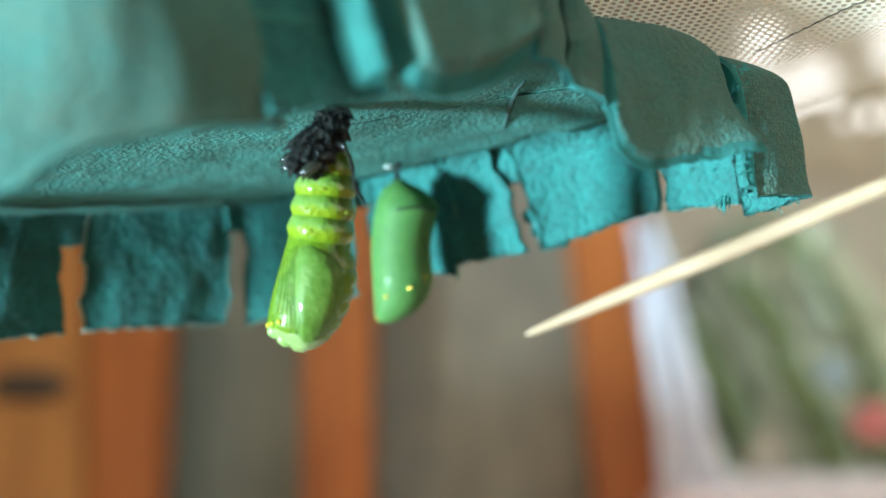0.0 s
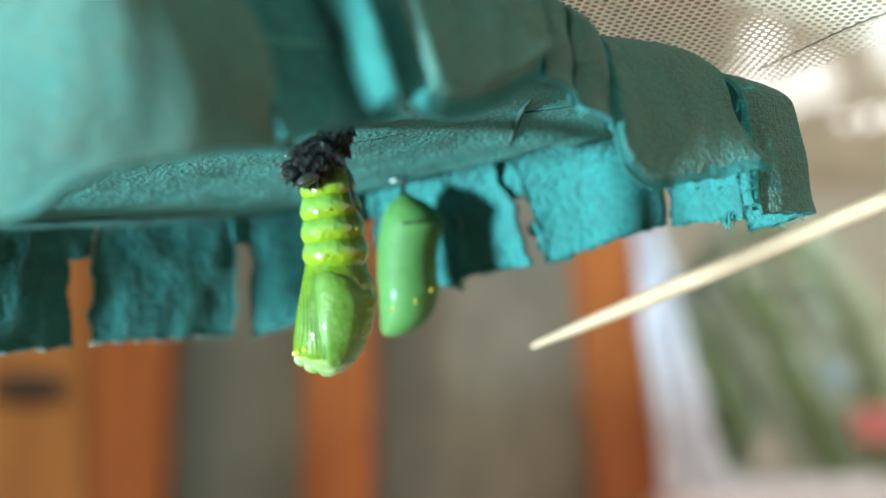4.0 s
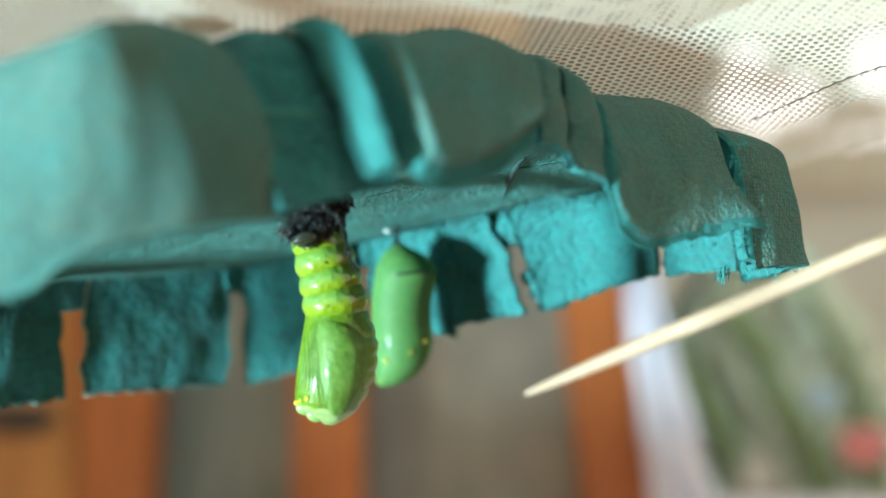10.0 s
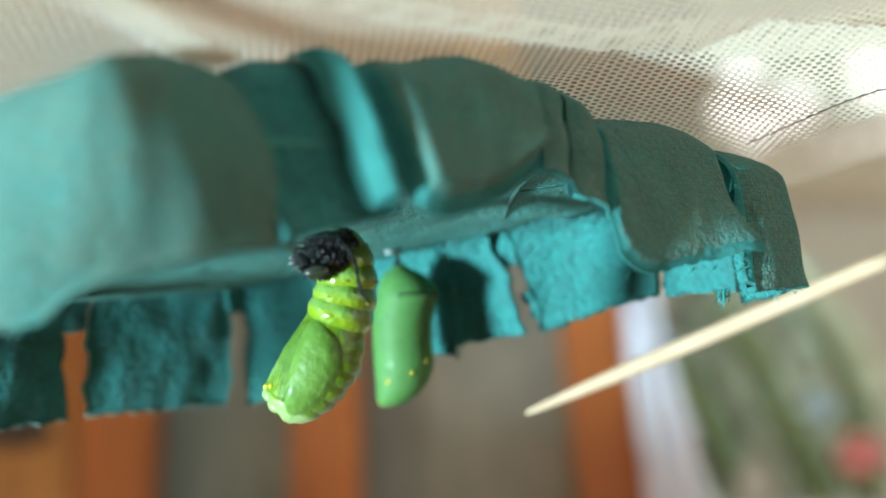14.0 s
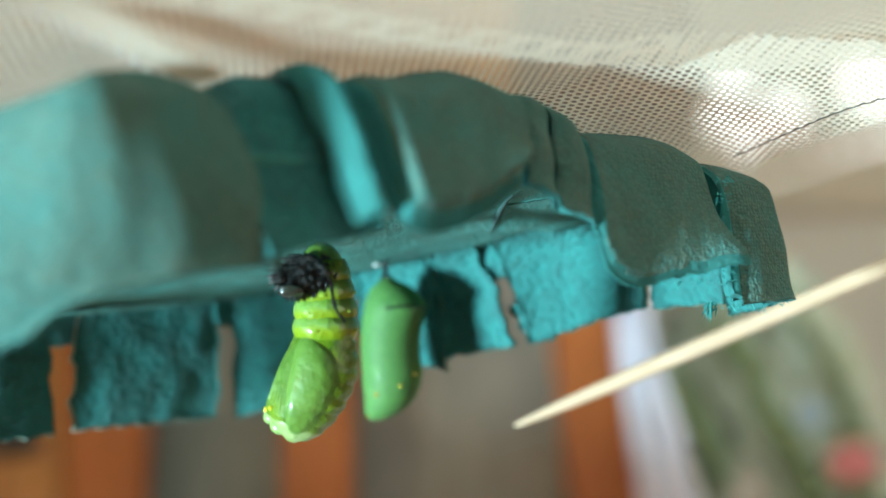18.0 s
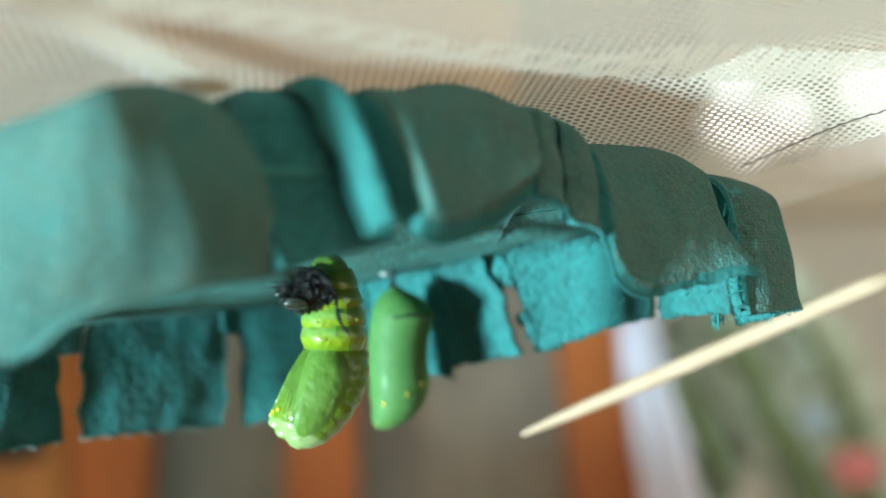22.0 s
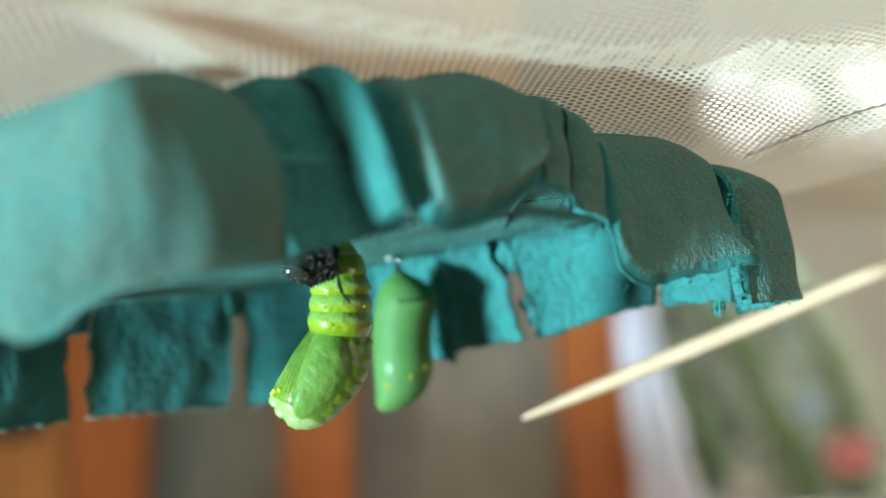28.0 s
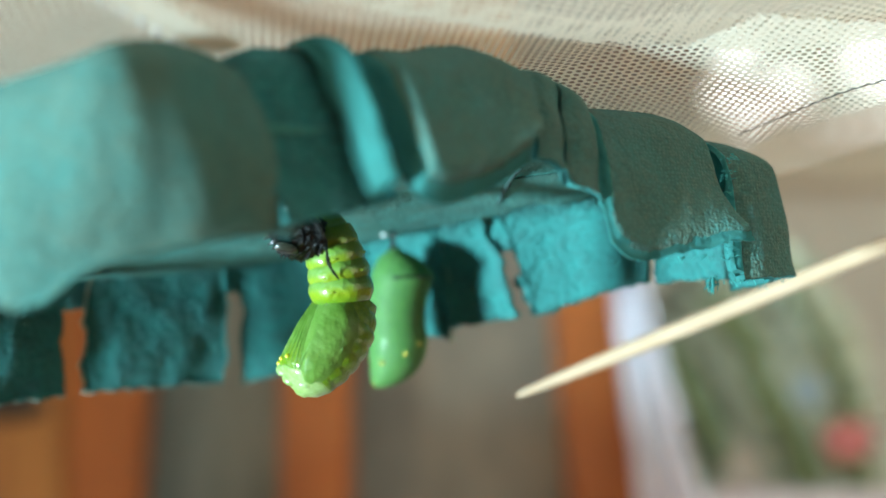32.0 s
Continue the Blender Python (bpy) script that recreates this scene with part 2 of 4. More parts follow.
def box(lo, hi, bevel=0.0):
    bm = bmesh.new()
    bmesh.ops.create_cube(bm, size=1)
    for v in bm.verts:
        v.co = Vector([(lo[i] + hi[i]) / 2 + v.co[i] * (hi[i] - lo[i]) for i in range(3)])
    if bevel:
        bmesh.ops.bevel(bm, geom=bm.edges[:], offset=bevel, segments=2, affect="EDGES")
    me = bpy.data.meshes.new("box")
    bm.to_mesh(me)
    bm.free()
    return me


def grid_faces(rows, cols, loop=False):
    f = []
    for i in range(rows - 1):
        for j in range(cols if loop else cols - 1):
            k = (j + 1) % cols
            f.append((i * cols + j, i * cols + k, (i + 1) * cols + k, (i + 1) * cols + j))
    return f


def loft(name, sections, around=28, wrinkle=0.0, caps=True, squash=1.0):
    """A body of elliptic sections (z, centre x, half width, half depth), in units, upright along z."""
    verts = []
    for z, cx, rx, ry in sections:
        for j in range(around):
            t = 2 * math.pi * j / around
            w = 1 + (wrinkle * noise.noise((3 * math.cos(t), 3 * math.sin(t), z * 4)) if wrinkle else 0)
            verts.append(((cx + rx * w * math.cos(t)) * U, ry * w * squash * math.sin(t) * U, z * U))
    faces = grid_faces(len(sections), around, True)
    if caps:
        faces.append(tuple(range(around))[::-1] if sections[0][0] > sections[-1][0] else tuple(range(around)))
        n = len(sections) - 1
        faces.append(tuple(n * around + j for j in range(around)))
    me = mesh_of(name, verts, faces)
    bm = bmesh.new()
    bm.from_mesh(me)
    bmesh.ops.recalc_face_normals(bm, faces=bm.faces)
    bm.to_mesh(me)
    bm.free()
    return me


def tube(name, points, radius, around=8, flat=1.0, caps=True):
    """A tapered tube through points (in metres); radius is a number or one for each point."""
    pts = [Vector(p) for p in points]
    rad = radius if isinstance(radius, (list, tuple)) else [radius] * len(pts)
    verts = []
    for i, p in enumerate(pts):
        d = (pts[min(i + 1, len(pts) - 1)] - pts[max(i - 1, 0)]).normalized()
        s = d.cross(Vector((0, 1, 0.01))).normalized()
        u = s.cross(d)
        for j in range(around):
            t = 2 * math.pi * j / around
            verts.append(p + float(rad[i]) * (math.cos(t) * s + flat * math.sin(t) * u))
    faces = grid_faces(len(pts), around, True)
    if caps:
        faces += [tuple(range(around))[::-1], tuple((len(pts) - 1) * around + j for j in range(around))]
    return mesh_of(name, verts, faces)


def ball(name, c, r, seg=12):
    bm = bmesh.new()
    bmesh.ops.create_uvsphere(bm, u_segments=seg, v_segments=seg // 2 + 1, radius=1)
    r = r if isinstance(r, (tuple, list)) else (r, r, r)
    for v in bm.verts:
        v.co = Vector([c[i] + v.co[i] * r[i] for i in range(3)])
    for f in bm.faces:
        f.smooth = True
    me = bpy.data.meshes.new(name)
    bm.to_mesh(me)
    bm.free()
    return me


def curve_through(points, n):
    """n points evenly along a smooth line through the given ones."""
    p = [np.array(q, float) for q in points]
    p = [2 * p[0] - p[1]] + p + [2 * p[-1] - p[-2]]
    out = []
    for i in range(1, len(p) - 2):
        for k in range(24):
            t = k / 24
            out.append(0.5 * (2 * p[i] + (p[i + 1] - p[i - 1]) * t + (2 * p[i - 1] - 5 * p[i] + 4 * p[i + 1] - p[i + 2]) * t * t + (3 * p[i] - p[i - 1] - 3 * p[i + 1] + p[i + 2]) * t ** 3))
    out.append(p[-2])
    out = np.array(out)
    d = np.concatenate([[0], np.cumsum(np.linalg.norm(np.diff(out, axis=0), axis=1))])
    s = np.linspace(0, d[-1], n)
    return np.stack([np.interp(s, d, out[:, k]) for k in range(out.shape[1])], 1)


# ---- the room ----
def room():
    """A room with a window to the west and open to the south; the net cage stands on a table in it. Its ochre walls are
    unseen, added to steer the light.
    """
    for name, lo, hi, mat in (("floor", (-3, -3, -0.85), (3, 2.5, -0.75), TIMBER), ("ceiling", (-3, -3, 1.65), (3, 2.5, 1.75), WHITEWASH),
                              ("wall_north_low", (-3, 2.4, -0.75), (3, 2.5, 0.46), PLASTER), ("wall_north_high", (-3, 2.4, 0.80), (3, 2.5, 1.65), WHITEWASH),
                              ("wall_north_left", (-3, 2.4, 0.46), (0.55, 2.5, 0.80), WHITEWASH), ("wall_north_right", (1.25, 2.4, 0.46), (3, 2.5, 0.80), PLASTER),
                              ("wall_east", (2.9, -3, -0.75), (3, 2.4, 1.65), OCHRE),
                              # unseen, its edge set to keep the sun off the frame and sheer cloth
                              ("wall_west", (-3, -1.5, -0.75), (-2.9, 2.4, 1.65), OCHRE),
                              ("wall_west_sill", (-3, -3, -0.75), (-2.9, -1.5, -0.6), OCHRE),
                              ("wall_south_sill", (-2.9, -3, -0.75), (2.9, -2.9, -0.6), OCHRE)):
        tagged(part(name, box(lo, hi), mat), "plain " + ("wooden boards" if mat is TIMBER else "unseen added ochre plaster" if mat is OCHRE else "beige plaster") + " of the room", name.split("_")[0], kind="structure")
    glow = bpy.data.materials.new("bright_sky")
    glow.use_nodes = True
    e = glow.node_tree.nodes.new("ShaderNodeEmission")
    e.inputs[0].default_value, e.inputs[1].default_value = (1.0, 0.97, 0.93, 1), 1.9
    glow.node_tree.links.new(e.outputs[0], glow.node_tree.nodes["Material Output"].inputs[0])
    tagged(part("backdrop_sky", box((0.3, 3.0, 0.3), (1.8, 3.02, 1.2)), glow), "bright overcast sky outside the window", "sky", kind="structure")
    table = thing("table", (0, 0.6, -0.75), "wooden table under the net cage", "table")
    part("tabletop", box((-0.6, -0.5, 0.71), (0.6, 0.65, 0.75), 0.004), TIMBER, table)
    for x in (-0.52, 0.52):
        for y in (-0.42, 0.58):
            part("leg", box((x - 0.03, y - 0.03, 0), (x + 0.03, y + 0.03, 0.71), 0.004), TIMBER, table)


def timber_frame():
    f = thing("timber_frame", (0, 0.9, 0), "orange-brown stained timber frame behind the net", "frame")
    for x0, x1, lean in ((-0.285, -0.2, -0.01), (-0.105, -0.052, 0.0), (0.095, 0.15, 0.02)):
        me = box((x0, -0.02, 0), (x1, 0.02, 0.355), 0.004)
        for v in me.vertices:
            v.co.x += lean * (0.25 - v.co.z) / 0.2
        part("post", me, TIMBER, f)
    me = box((-0.335, -0.03, 0), (-0.262, 0.01, 0.355), 0.004)
    part("post", me, LIGHTWOOD, f, "lighter orange board")
    part("knot", ball("knot", (-0.302, -0.03, 0.15), (0.030, 0.004, 0.013)), KNOT, f, "dark knot in the board")
    part("top_rail", box((-0.35, -0.022, 0.355), (0.072, 0.022, 0.56), 0.004), BROWN, f, "dull brown top rail")
    part("top_rail", box((0.075, -0.02, 0.355), (0.208, 0.02, 0.56), 0.004), DARKWOOD, f, "dark brown end of the top rail")
    part("back_panel", box((-0.33, 0.03, 0), (-0.08, 0.04, 0.355)), OLIVE, f, "dull olive-brown panel")
    part("back_panel", box((-0.076, 0.03, 0), (0.16, 0.04, 0.355)), KHAKI, f, "paler khaki panel")


def holed_sheet():
    """An added beige sheet before the window, holed so that the bright sky shows as lobed spots."""
    c = thing("curtain", (0.9, 2.375, 0.4), "added beige sheet whose gaps shape the bright spots at the window", "curtain")
    gaps = [(0.637, 0.662, 0.032), (0.616, 0.580, 0.036), (0.738, 0.588, 0.042), (0.672, 0.560, 0.038), (0.655, 0.520, 0.018), (0.90, 0.668, 0.040), (0.945, 0.640, 0.052), (0.88, 0.628, 0.022), (0.80, 0.507, 0.011), (0.85, 0.512, 0.012), (0.90, 0.520, 0.014), (0.95, 0.526, 0.014)]
    nx, nz = 90, 50
    verts = [(-0.45 + 0.9 * i / nx, 0.002 * math.sin(i * 0.7), 0.45 * j / nz) for j in range(nz + 1) for i in range(nx + 1)]
    faces = []
    for j in range(nz):
        for i in range(nx):
            x, z = 0.9 - 0.45 + 0.9 * (i + 0.5) / nx, 0.4 + 0.45 * (j + 0.5) / nz
            if not any((x - a) ** 2 + (z - b) ** 2 < (1.15 * r) ** 2 for a, b, r in gaps):
                faces.append((j * (nx + 1) + i, j * (nx + 1) + i + 1, (j + 1) * (nx + 1) + i + 1, (j + 1) * (nx + 1) + i))
    part("cloth", mesh_of("cloth", verts, faces), BEIGE_SHEET, c)
    part("rail", tube("rail", [(-0.5, 0, 0.452), (0, 0, 0.452), (0.5, 0, 0.452)], 0.008), TIMBER, c)
    for x in (-0.48, 0.48):
        part("bracket", box((x - 0.01, -0.01, 0.44), (x + 0.01, 0.026, 0.464)), TIMBER, c)


def sheer_strip():
    s = thing("sheer_cloth", (0.172, 0.85, 0), "white sheer cloth hanging in folds beside the timber frame", "cloth")
    verts, nu, nv = [], 40, 12
    for j in range(nv):
        v = j / (nv - 1)
        w = 0.010 + 0.022 * v
        for i in range(nu):
            u = i / (nu - 1)
            verts.append(((u - 0.5) * 2 * w - 0.03 + 0.055 * v + 0.007 * noise.noise((u * 3, v * 6, 4)), (0.006 * math.sin(u * 19 + 0.7 * math.sin(v * 4)) + 0.004 * noise.noise((u * 26, v * 1.5, 2))), 0.27 * (1 - v)))
    part("drape", mesh_of("drape", verts, grid_faces(nv, nu)), SHEER, s)


def plant():
    """A domed potted plant behind the skewer, with an arching stem and one red flower."""
    rnd = random.Random(8)
    p = thing("potted_plant", (0.265, 1.05, 0), "soft grey-green domed plant with one red flower", "plant")
    part("pot", loft("pot", [(0, 0, 10, 10), (9, 0, 12, 12), (10, 0, 12.6, 12.6), (10, 0, 11, 11)], 24), TIMBER, p)
    verts, faces = [], []
    for i in range(3800):
        t, r = rnd.uniform(0, math.pi), rnd.uniform(0.1, 1) ** 0.5
        c = Vector(((0.115 if t < 1.57 else 0.10) * r * math.cos(t) + 0.02, rnd.uniform(-0.05, 0.05), 0.03 + 0.245 * r * math.sin(t)))
        d = Vector((math.cos(t) + rnd.uniform(-0.6, 0.6), rnd.uniform(-0.5, 0.5), math.sin(t) + rnd.uniform(-0.6, 0.6))).normalized()
        w = d.cross(Vector((rnd.uniform(-1, 1), 1, rnd.uniform(-1, 1)))).normalized()
        l = rnd.uniform(0.014, 0.034)
        k = len(verts)
        verts += [c - d * l / 2, c + w * l * 0.24 + Vector((0, 0.002, 0)), c + d * l / 2, c - w * l * 0.24 + Vector((0, 0.002, 0))]
        faces += [(k, k + 1, k + 2), (k, k + 2, k + 3)]
    part("crown", mesh_of("crown", verts, faces, False), LEAF, p)
    # arching outer stems, a straight one, and darker leaf blades
    arcs = (([(-0.02, 0.27), (0.03, 0.258), (0.075, 0.19), (0.105, 0.12), (0.115, 0.03)], 0.0048), ([(-0.01, 0.262), (0.04, 0.235), (0.085, 0.15), (0.098, 0.04)], 0.003), ([(-0.04, 0.23), (0.0, 0.15), (0.05, 0.03)], 0.004))
    for k, (line, r) in enumerate(arcs):
        pts = [Vector((x, -0.055 - 0.004 * k, z)) for x, z in curve_through(line, 18)]
        part("stem", tube("stem", pts, [r * (0.5 + 0.5 * q) for q in np.linspace(0.2, 1, 18)]), STEM if k < 2 else LEAF, p, "arching green stem" if k < 2 else "pale dry stem")
    for x, z, lx, lz, tilt in ((-0.035, 0.14, 0.012, 0.065, -25), (0.035, 0.13, 0.012, 0.05, -32), (0.055, 0.09, 0.012, 0.04, -20), (0.0, 0.20, 0.012, 0.04, -40)):
        me = ball("blade", (0, 0, 0), (lx, 0.003, lz), 14)
        me.transform(pose(x, -0.058, z, 0, tilt, 0))
        part("blade", me, STEM, p, "dark green leaf blade")
    f = part("flower", ball("flower", (0.080, -0.09, 0.112), (0.016, 0.009, 0.012)), RED, p, "small red flower")
    for i in range(6):
        a = i * math.pi / 3
        part("petal", ball("petal", (0.080 + 0.013 * math.cos(a), -0.098, 0.112 + 0.010 * math.sin(a)), (0.010, 0.004, 0.008)), RED, f)
    f = part("flower", ball("flower", (0.050, -0.08, 0.150), (0.007, 0.005, 0.007)), BLUE, p, "small pale blue flower")
    for i in range(5):
        a = i * math.pi * 0.4
        part("petal", ball("petal", (0.050 + 0.010 * math.cos(a), -0.087, 0.150 + 0.010 * math.sin(a)), (0.0055, 0.003, 0.0055)), BLUE, f)


def towel():
    # pale cloth added out of view, to bounce light onto the carton's underside
    c = thing("bounce_cloth", (0, 0.45, 0), "pale pink cloth added over the table to bounce light upward", "cloth")
    verts = [(-0.55 + 1.1 * i / 40, -0.33 + 0.67 * j / 30, 0.0022 + 0.0012 * noise.noise((i * 0.4, j * 0.4, 1))) for j in range(31) for i in range(41)]
    part("sheet", mesh_of("sheet", verts, grid_faces(31, 41)), PALE, c)
    part("hem", tube("hem", [(-0.55, 0.34, 0.003), (0, 0.34, 0.003), (0.55, 0.34, 0.003)], 0.0025), PALE, c)
    t = thing("pink_towel", (0.32, 0.86, 0), "folded pale pink towel lying on the table", "towel")
    for i in range(3):
        me = box((-0.17, -0.06, 0.027 * i), (0.2, 0.06, 0.027 * i + 0.026), 0.012)
        part("fold", me, PINK, t)


# ---- the net ----
def net_height(a, n):
    return np.interp(a, [0, 24.5, 34, 38], [2.9, 2.65, 0.7, 0.8])


def net_sheet(name, a0, a1, n0, n1, cell, thread, lift, label, keep=None, height=None):
    """Hexagonal netting: three ribbons of thread for each cell."""
    verts, faces = [], []
    dy = cell * 0.8
    w = thread / 2

    def ribbon(p, q):
        d = math.hypot(q[0] - p[0], q[1] - p[1])
        ox, oy = -(q[1] - p[1]) / d * w, (q[0] - p[0]) / d * w
        k = len(verts)
        for x, y in ((p[0] + ox, p[1] + oy), (p[0] - ox, p[1] - oy), (q[0] - ox, q[1] - oy), (q[0] + ox, q[1] + oy)):
            verts.append(tray_at(x, y, (height or net_height)(x, y) + lift))
        faces.append((k, k + 1, k + 2, k + 3))

    for i in range(int((a1 - a0) / cell)):
        for j in range(int((n1 - n0) / dy)):
            x, y = a0 + (i + 0.5 * (j % 2)) * cell, n0 + j * dy
            if keep and not keep(x, y):
                continue
            top, left, right = (x, y + dy * 0.33), (x - cell / 2, y - dy * 0.05), (x + cell / 2, y - dy * 0.05)
            ribbon(left, top), ribbon(top, right), ribbon(top, (x, y + dy * 0.95))
    ob = part(name, mesh_of(name, verts, faces, False), NET)
    return tagged(ob, label, "net", kind="stuff")


def seam(a):
    return np.interp(a, [5, 14.8, 18, 22, 27, 30, 32.3, 38], [21.5, 21.5, 21.8, 21.65, 20.95, 20.25, 18.5, 14.5]) + 0.06 * math.sin(a * 0.9)


def netting():
    net_sheet("cage_netting", 2, 42, 10, 40, 0.29, 0.113, 0, "beige hexagonal netting of the cage roof", lambda a, n: n > seam(a) - np.interp(a, [22, 30], [0.6, 4.5]))
    net_sheet("doubled_netting", -4, 44, 4, 34, 0.36, 0.17, -0.25, "pale doubled netting along the cage roof's seam", lambda a, n: n < seam(a), lambda a, n: np.interp(a, [0, 26, 44], [2.9, 2.6, 2.4]))
    # the bright streak of light on a net fold, built as a pale strip
    at = lambda t, side, drop: tray_at(6.5 + 6.5 * t - side * 0.5, 21.0 + 3.5 * t + side * 0.9, net_height(6.5 + 6.5 * t, 0) - drop + 0.12 * math.sin(5 * t))
    base = at(0.5, 0, 0.35)
    tape = thing("fold_streak", base, "pale strip added for the bright streak on a fold of the netting", "tape")
    verts = [at(t, side, 0.35 + low) - base for low in (0.06, 0) for t in np.linspace(0, 1, 14) for side in (-0.5, 0.5)]
    faces = grid_faces(14, 2) + [tuple(28 + k for k in f)[::-1] for f in grid_faces(14, 2)]
    part("band", mesh_of("band", verts, faces), NET, tape)
    for k in range(12):
        t = (k + 0.5) / 12
        part("streak_dash", tube("streak_dash", [at(t - 0.02, 0.38, 0.42) - base, at(t, 0.38, 0.45) - base, at(t + 0.02, 0.38, 0.42) - base], 0.03 * U, 6), SHEER, tape)
    line = curve_through([(32.58, 24.07), (32.33, 22.13), (32.11, 20.54), (32.08, 19.36), (32.24, 18.37), (32.5, 17.2)], 30)
    base = tray_at(line[0][0], line[0][1], net_height(line[0][0], 0) - 0.1)
    w = thing("dark_thread", base, "dark sewing thread running through the netting", "thread")
    pts = [tray_at(a, n, net_height(a, n) - 0.1 + 0.03 * (i % 2)) - base for i, (a, n) in enumerate(line)]
    part("strand", tube("strand", pts, [0.022 * U * (0.8 + 0.4 * (i % 2)) for i in range(30)], 6), THREAD, w)


# ---- the tray ----
RIM = curve_through([(-0.5, 36), (-0.3, 30), (2.0, 29.0), (5.4, 26.3), (7.7, 23.9), (9.25, 22.2), (9.95, 21.7), (10.7, 21.5), (14, 21.5), (18, 21.5), (22, 21.5), (26, 21.5), (30.6, 21.4), (31.8, 21.75), (32.15, 23.2), (31.95, 26.3), (31.0, 31),
                     (29.3, 34.8), (26.7, 39.5), (23.6, 43), (18, 44.2), (10, 44.4), (3, 44.4), (0, 42), (-0.5, 36)], 800)
RIM_S = np.concatenate([[0], np.cumsum(np.linalg.norm(np.diff(RIM, axis=0), axis=1))])


def rim_s(a, n):
    return RIM_S[np.argmin(np.hypot(RIM[:, 0] - a, RIM[:, 1] - n))]


def rim_at(s, wide=0.2):
    p = np.array([np.interp(s, RIM_S, RIM[:, k]) for k in (0, 1)])
    q = np.array([np.interp(s + wide, RIM_S, RIM[:, k]) for k in (0, 1)])
    r = np.array([np.interp(s - wide, RIM_S, RIM[:, k]) for k in (0, 1)])
    d = (q - r) / max(1e-6, np.linalg.norm(q - r))
    return p, np.array([d[1], -d[0]])       # the point and the way out of the tray


def wall_piece(name, tray, s0, s1, top, bottom, draft=1.4, proud=0.0, bulge=0.3, thick=0.34, rough=0.05, shoulder=0.8, slant=(0, 0), shear=0.0, soft=0.7, span=1.0, lift=1.0, flare=0.0, ragged=0.12, skin=1, wide=0.2, lip=(0, 0), tuck=0.0, curl=0.0, ease=0.0, edge_of=None, label=""):
    """A piece of the tray's side, from s0 to s1 along the rim; top and bottom are heights along the piece (0 to 1).
    lip: how far the torn edge thins out at the start and along the bottom; curl: how far the lower half bends in;
    ease: how far the rim's corner is rounded off at the bottom."""
    nu, nv = max(6, int((s1 - s0) / (0.1 if lip[0] else 0.22))), 40 if lip[1] else 22
    outer, inner, worn = [], [], []
    for i in range(nv):
        v = i / (nv - 1)
        for j in range(nu):
            u = j / (nu - 1)
            s = s0 + (s1 - s0) * u + (slant[0] * (1 - u) + slant[1] * u) * (1 - v)
            s += ragged * (abs(2 * u - 1) ** 6) * (noise.noise((v * 4.5, s0 + u, 8.0)) + 0.5 * noise.noise((v * 14, s0 + u, 3.0)))
            p, out = rim_at(s, wide)
            if ease:
                p = sum(rim_at(s + ease * v * e)[0] for e in np.linspace(-1, 1, 9)) / 9
            p = p + np.array([shear * (1 - v), 0])
            hb, ht = np.interp(u, [k[0] for k in bottom], [k[1] for k in bottom]), np.interp(u, [k[0] for k in top], [k[1] for k in top])
            hb += rough * 1.5 * noise.noise((s * 2.3, hb, 7.0)) + rough * 0.8 * noise.noise((s * 9, 3.0, 1.0))
            h = ht + (hb - ht) * v
            inward = draft * (1 - v * span) + shoulder * max(0.0, 1 - v * span / 0.22) ** 2
            edge = min(1.0, min(u, 1 - u) * (s1 - s0) / soft)
            swell = proud * (1 - lift * 0.65 * (1 - v)) + bulge * (1 - lift * 0.5 * (1 - v)) * (1 - (1 - edge) ** 2) * (0.55 + 0.45 * math.sin(math.pi * min(1, v * 1.1)))
            swell += flare * (u * v) ** 3 - tuck * u ** 4 - curl * max(0.0, v - 0.35) ** 2
            wob = rough * noise.noise((s * 0.9, v * 3, 2.0)) * 1.6
            thin = max((lip[0] - u * (s1 - s0)) / lip[0] if lip[0] else 0, (h - hb < lip[1]) * (1 - (h - hb) / lip[1]) if lip[1] else 0, 0)
            worn.append(thin)
            o = p + out * (swell - inward + wob - thin ** 0.8 * (thick - 0.07))
            k = p + out * (swell - inward + wob - thick)
            outer.append(tray_at(o[0], o[1], h))
            inner.append(tray_at(k[0], k[1], h - 0.12 * (v < 0.01)))
    n = nu * nv
    faces = [f[::-1] for f in grid_faces(nv, nu)] + [tuple(n + k for k in f) for f in grid_faces(nv, nu)]
    for j in range(nu - 1):
        faces += [(j, j + 1, n + j + 1, n + j)[::-1], ((nv - 1) * nu + j, (nv - 1) * nu + j + 1, n + (nv - 1) * nu + j + 1, n + (nv - 1) * nu + j)]
    for i in range(nv - 1):
        a, b = i * nu, (i + 1) * nu
        faces += [(a, b, n + b, n + a), (a + nu - 1, n + a + nu - 1, n + b + nu - 1, b + nu - 1)]
    me = mesh_of(name, [v - tray.location for v in outer + inner], faces)
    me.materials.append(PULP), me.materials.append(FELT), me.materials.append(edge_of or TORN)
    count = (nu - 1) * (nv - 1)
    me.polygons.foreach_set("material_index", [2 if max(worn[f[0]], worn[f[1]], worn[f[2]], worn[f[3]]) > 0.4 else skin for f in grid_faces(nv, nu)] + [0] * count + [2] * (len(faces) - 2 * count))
    return part(name, me, PULP, tray, label)


def underside(a, n):
    """Height of the panel's underside: dents, a sag over the pupa, a drop to the torn end."""
    h = 0.10 * noise.noise((a * 0.5, n * 0.5, 0)) + 0.04 * noise.noise((a * 2, n * 2, 5))
    h -= 0.25 * math.exp(-((a - 19.2) / 4.5) ** 2 - ((n - 28.9) / 3.6) ** 2)
    return h + np.interp(a, [26, 30, 32], [0, -0.25, -0.8]) * (n < 30)


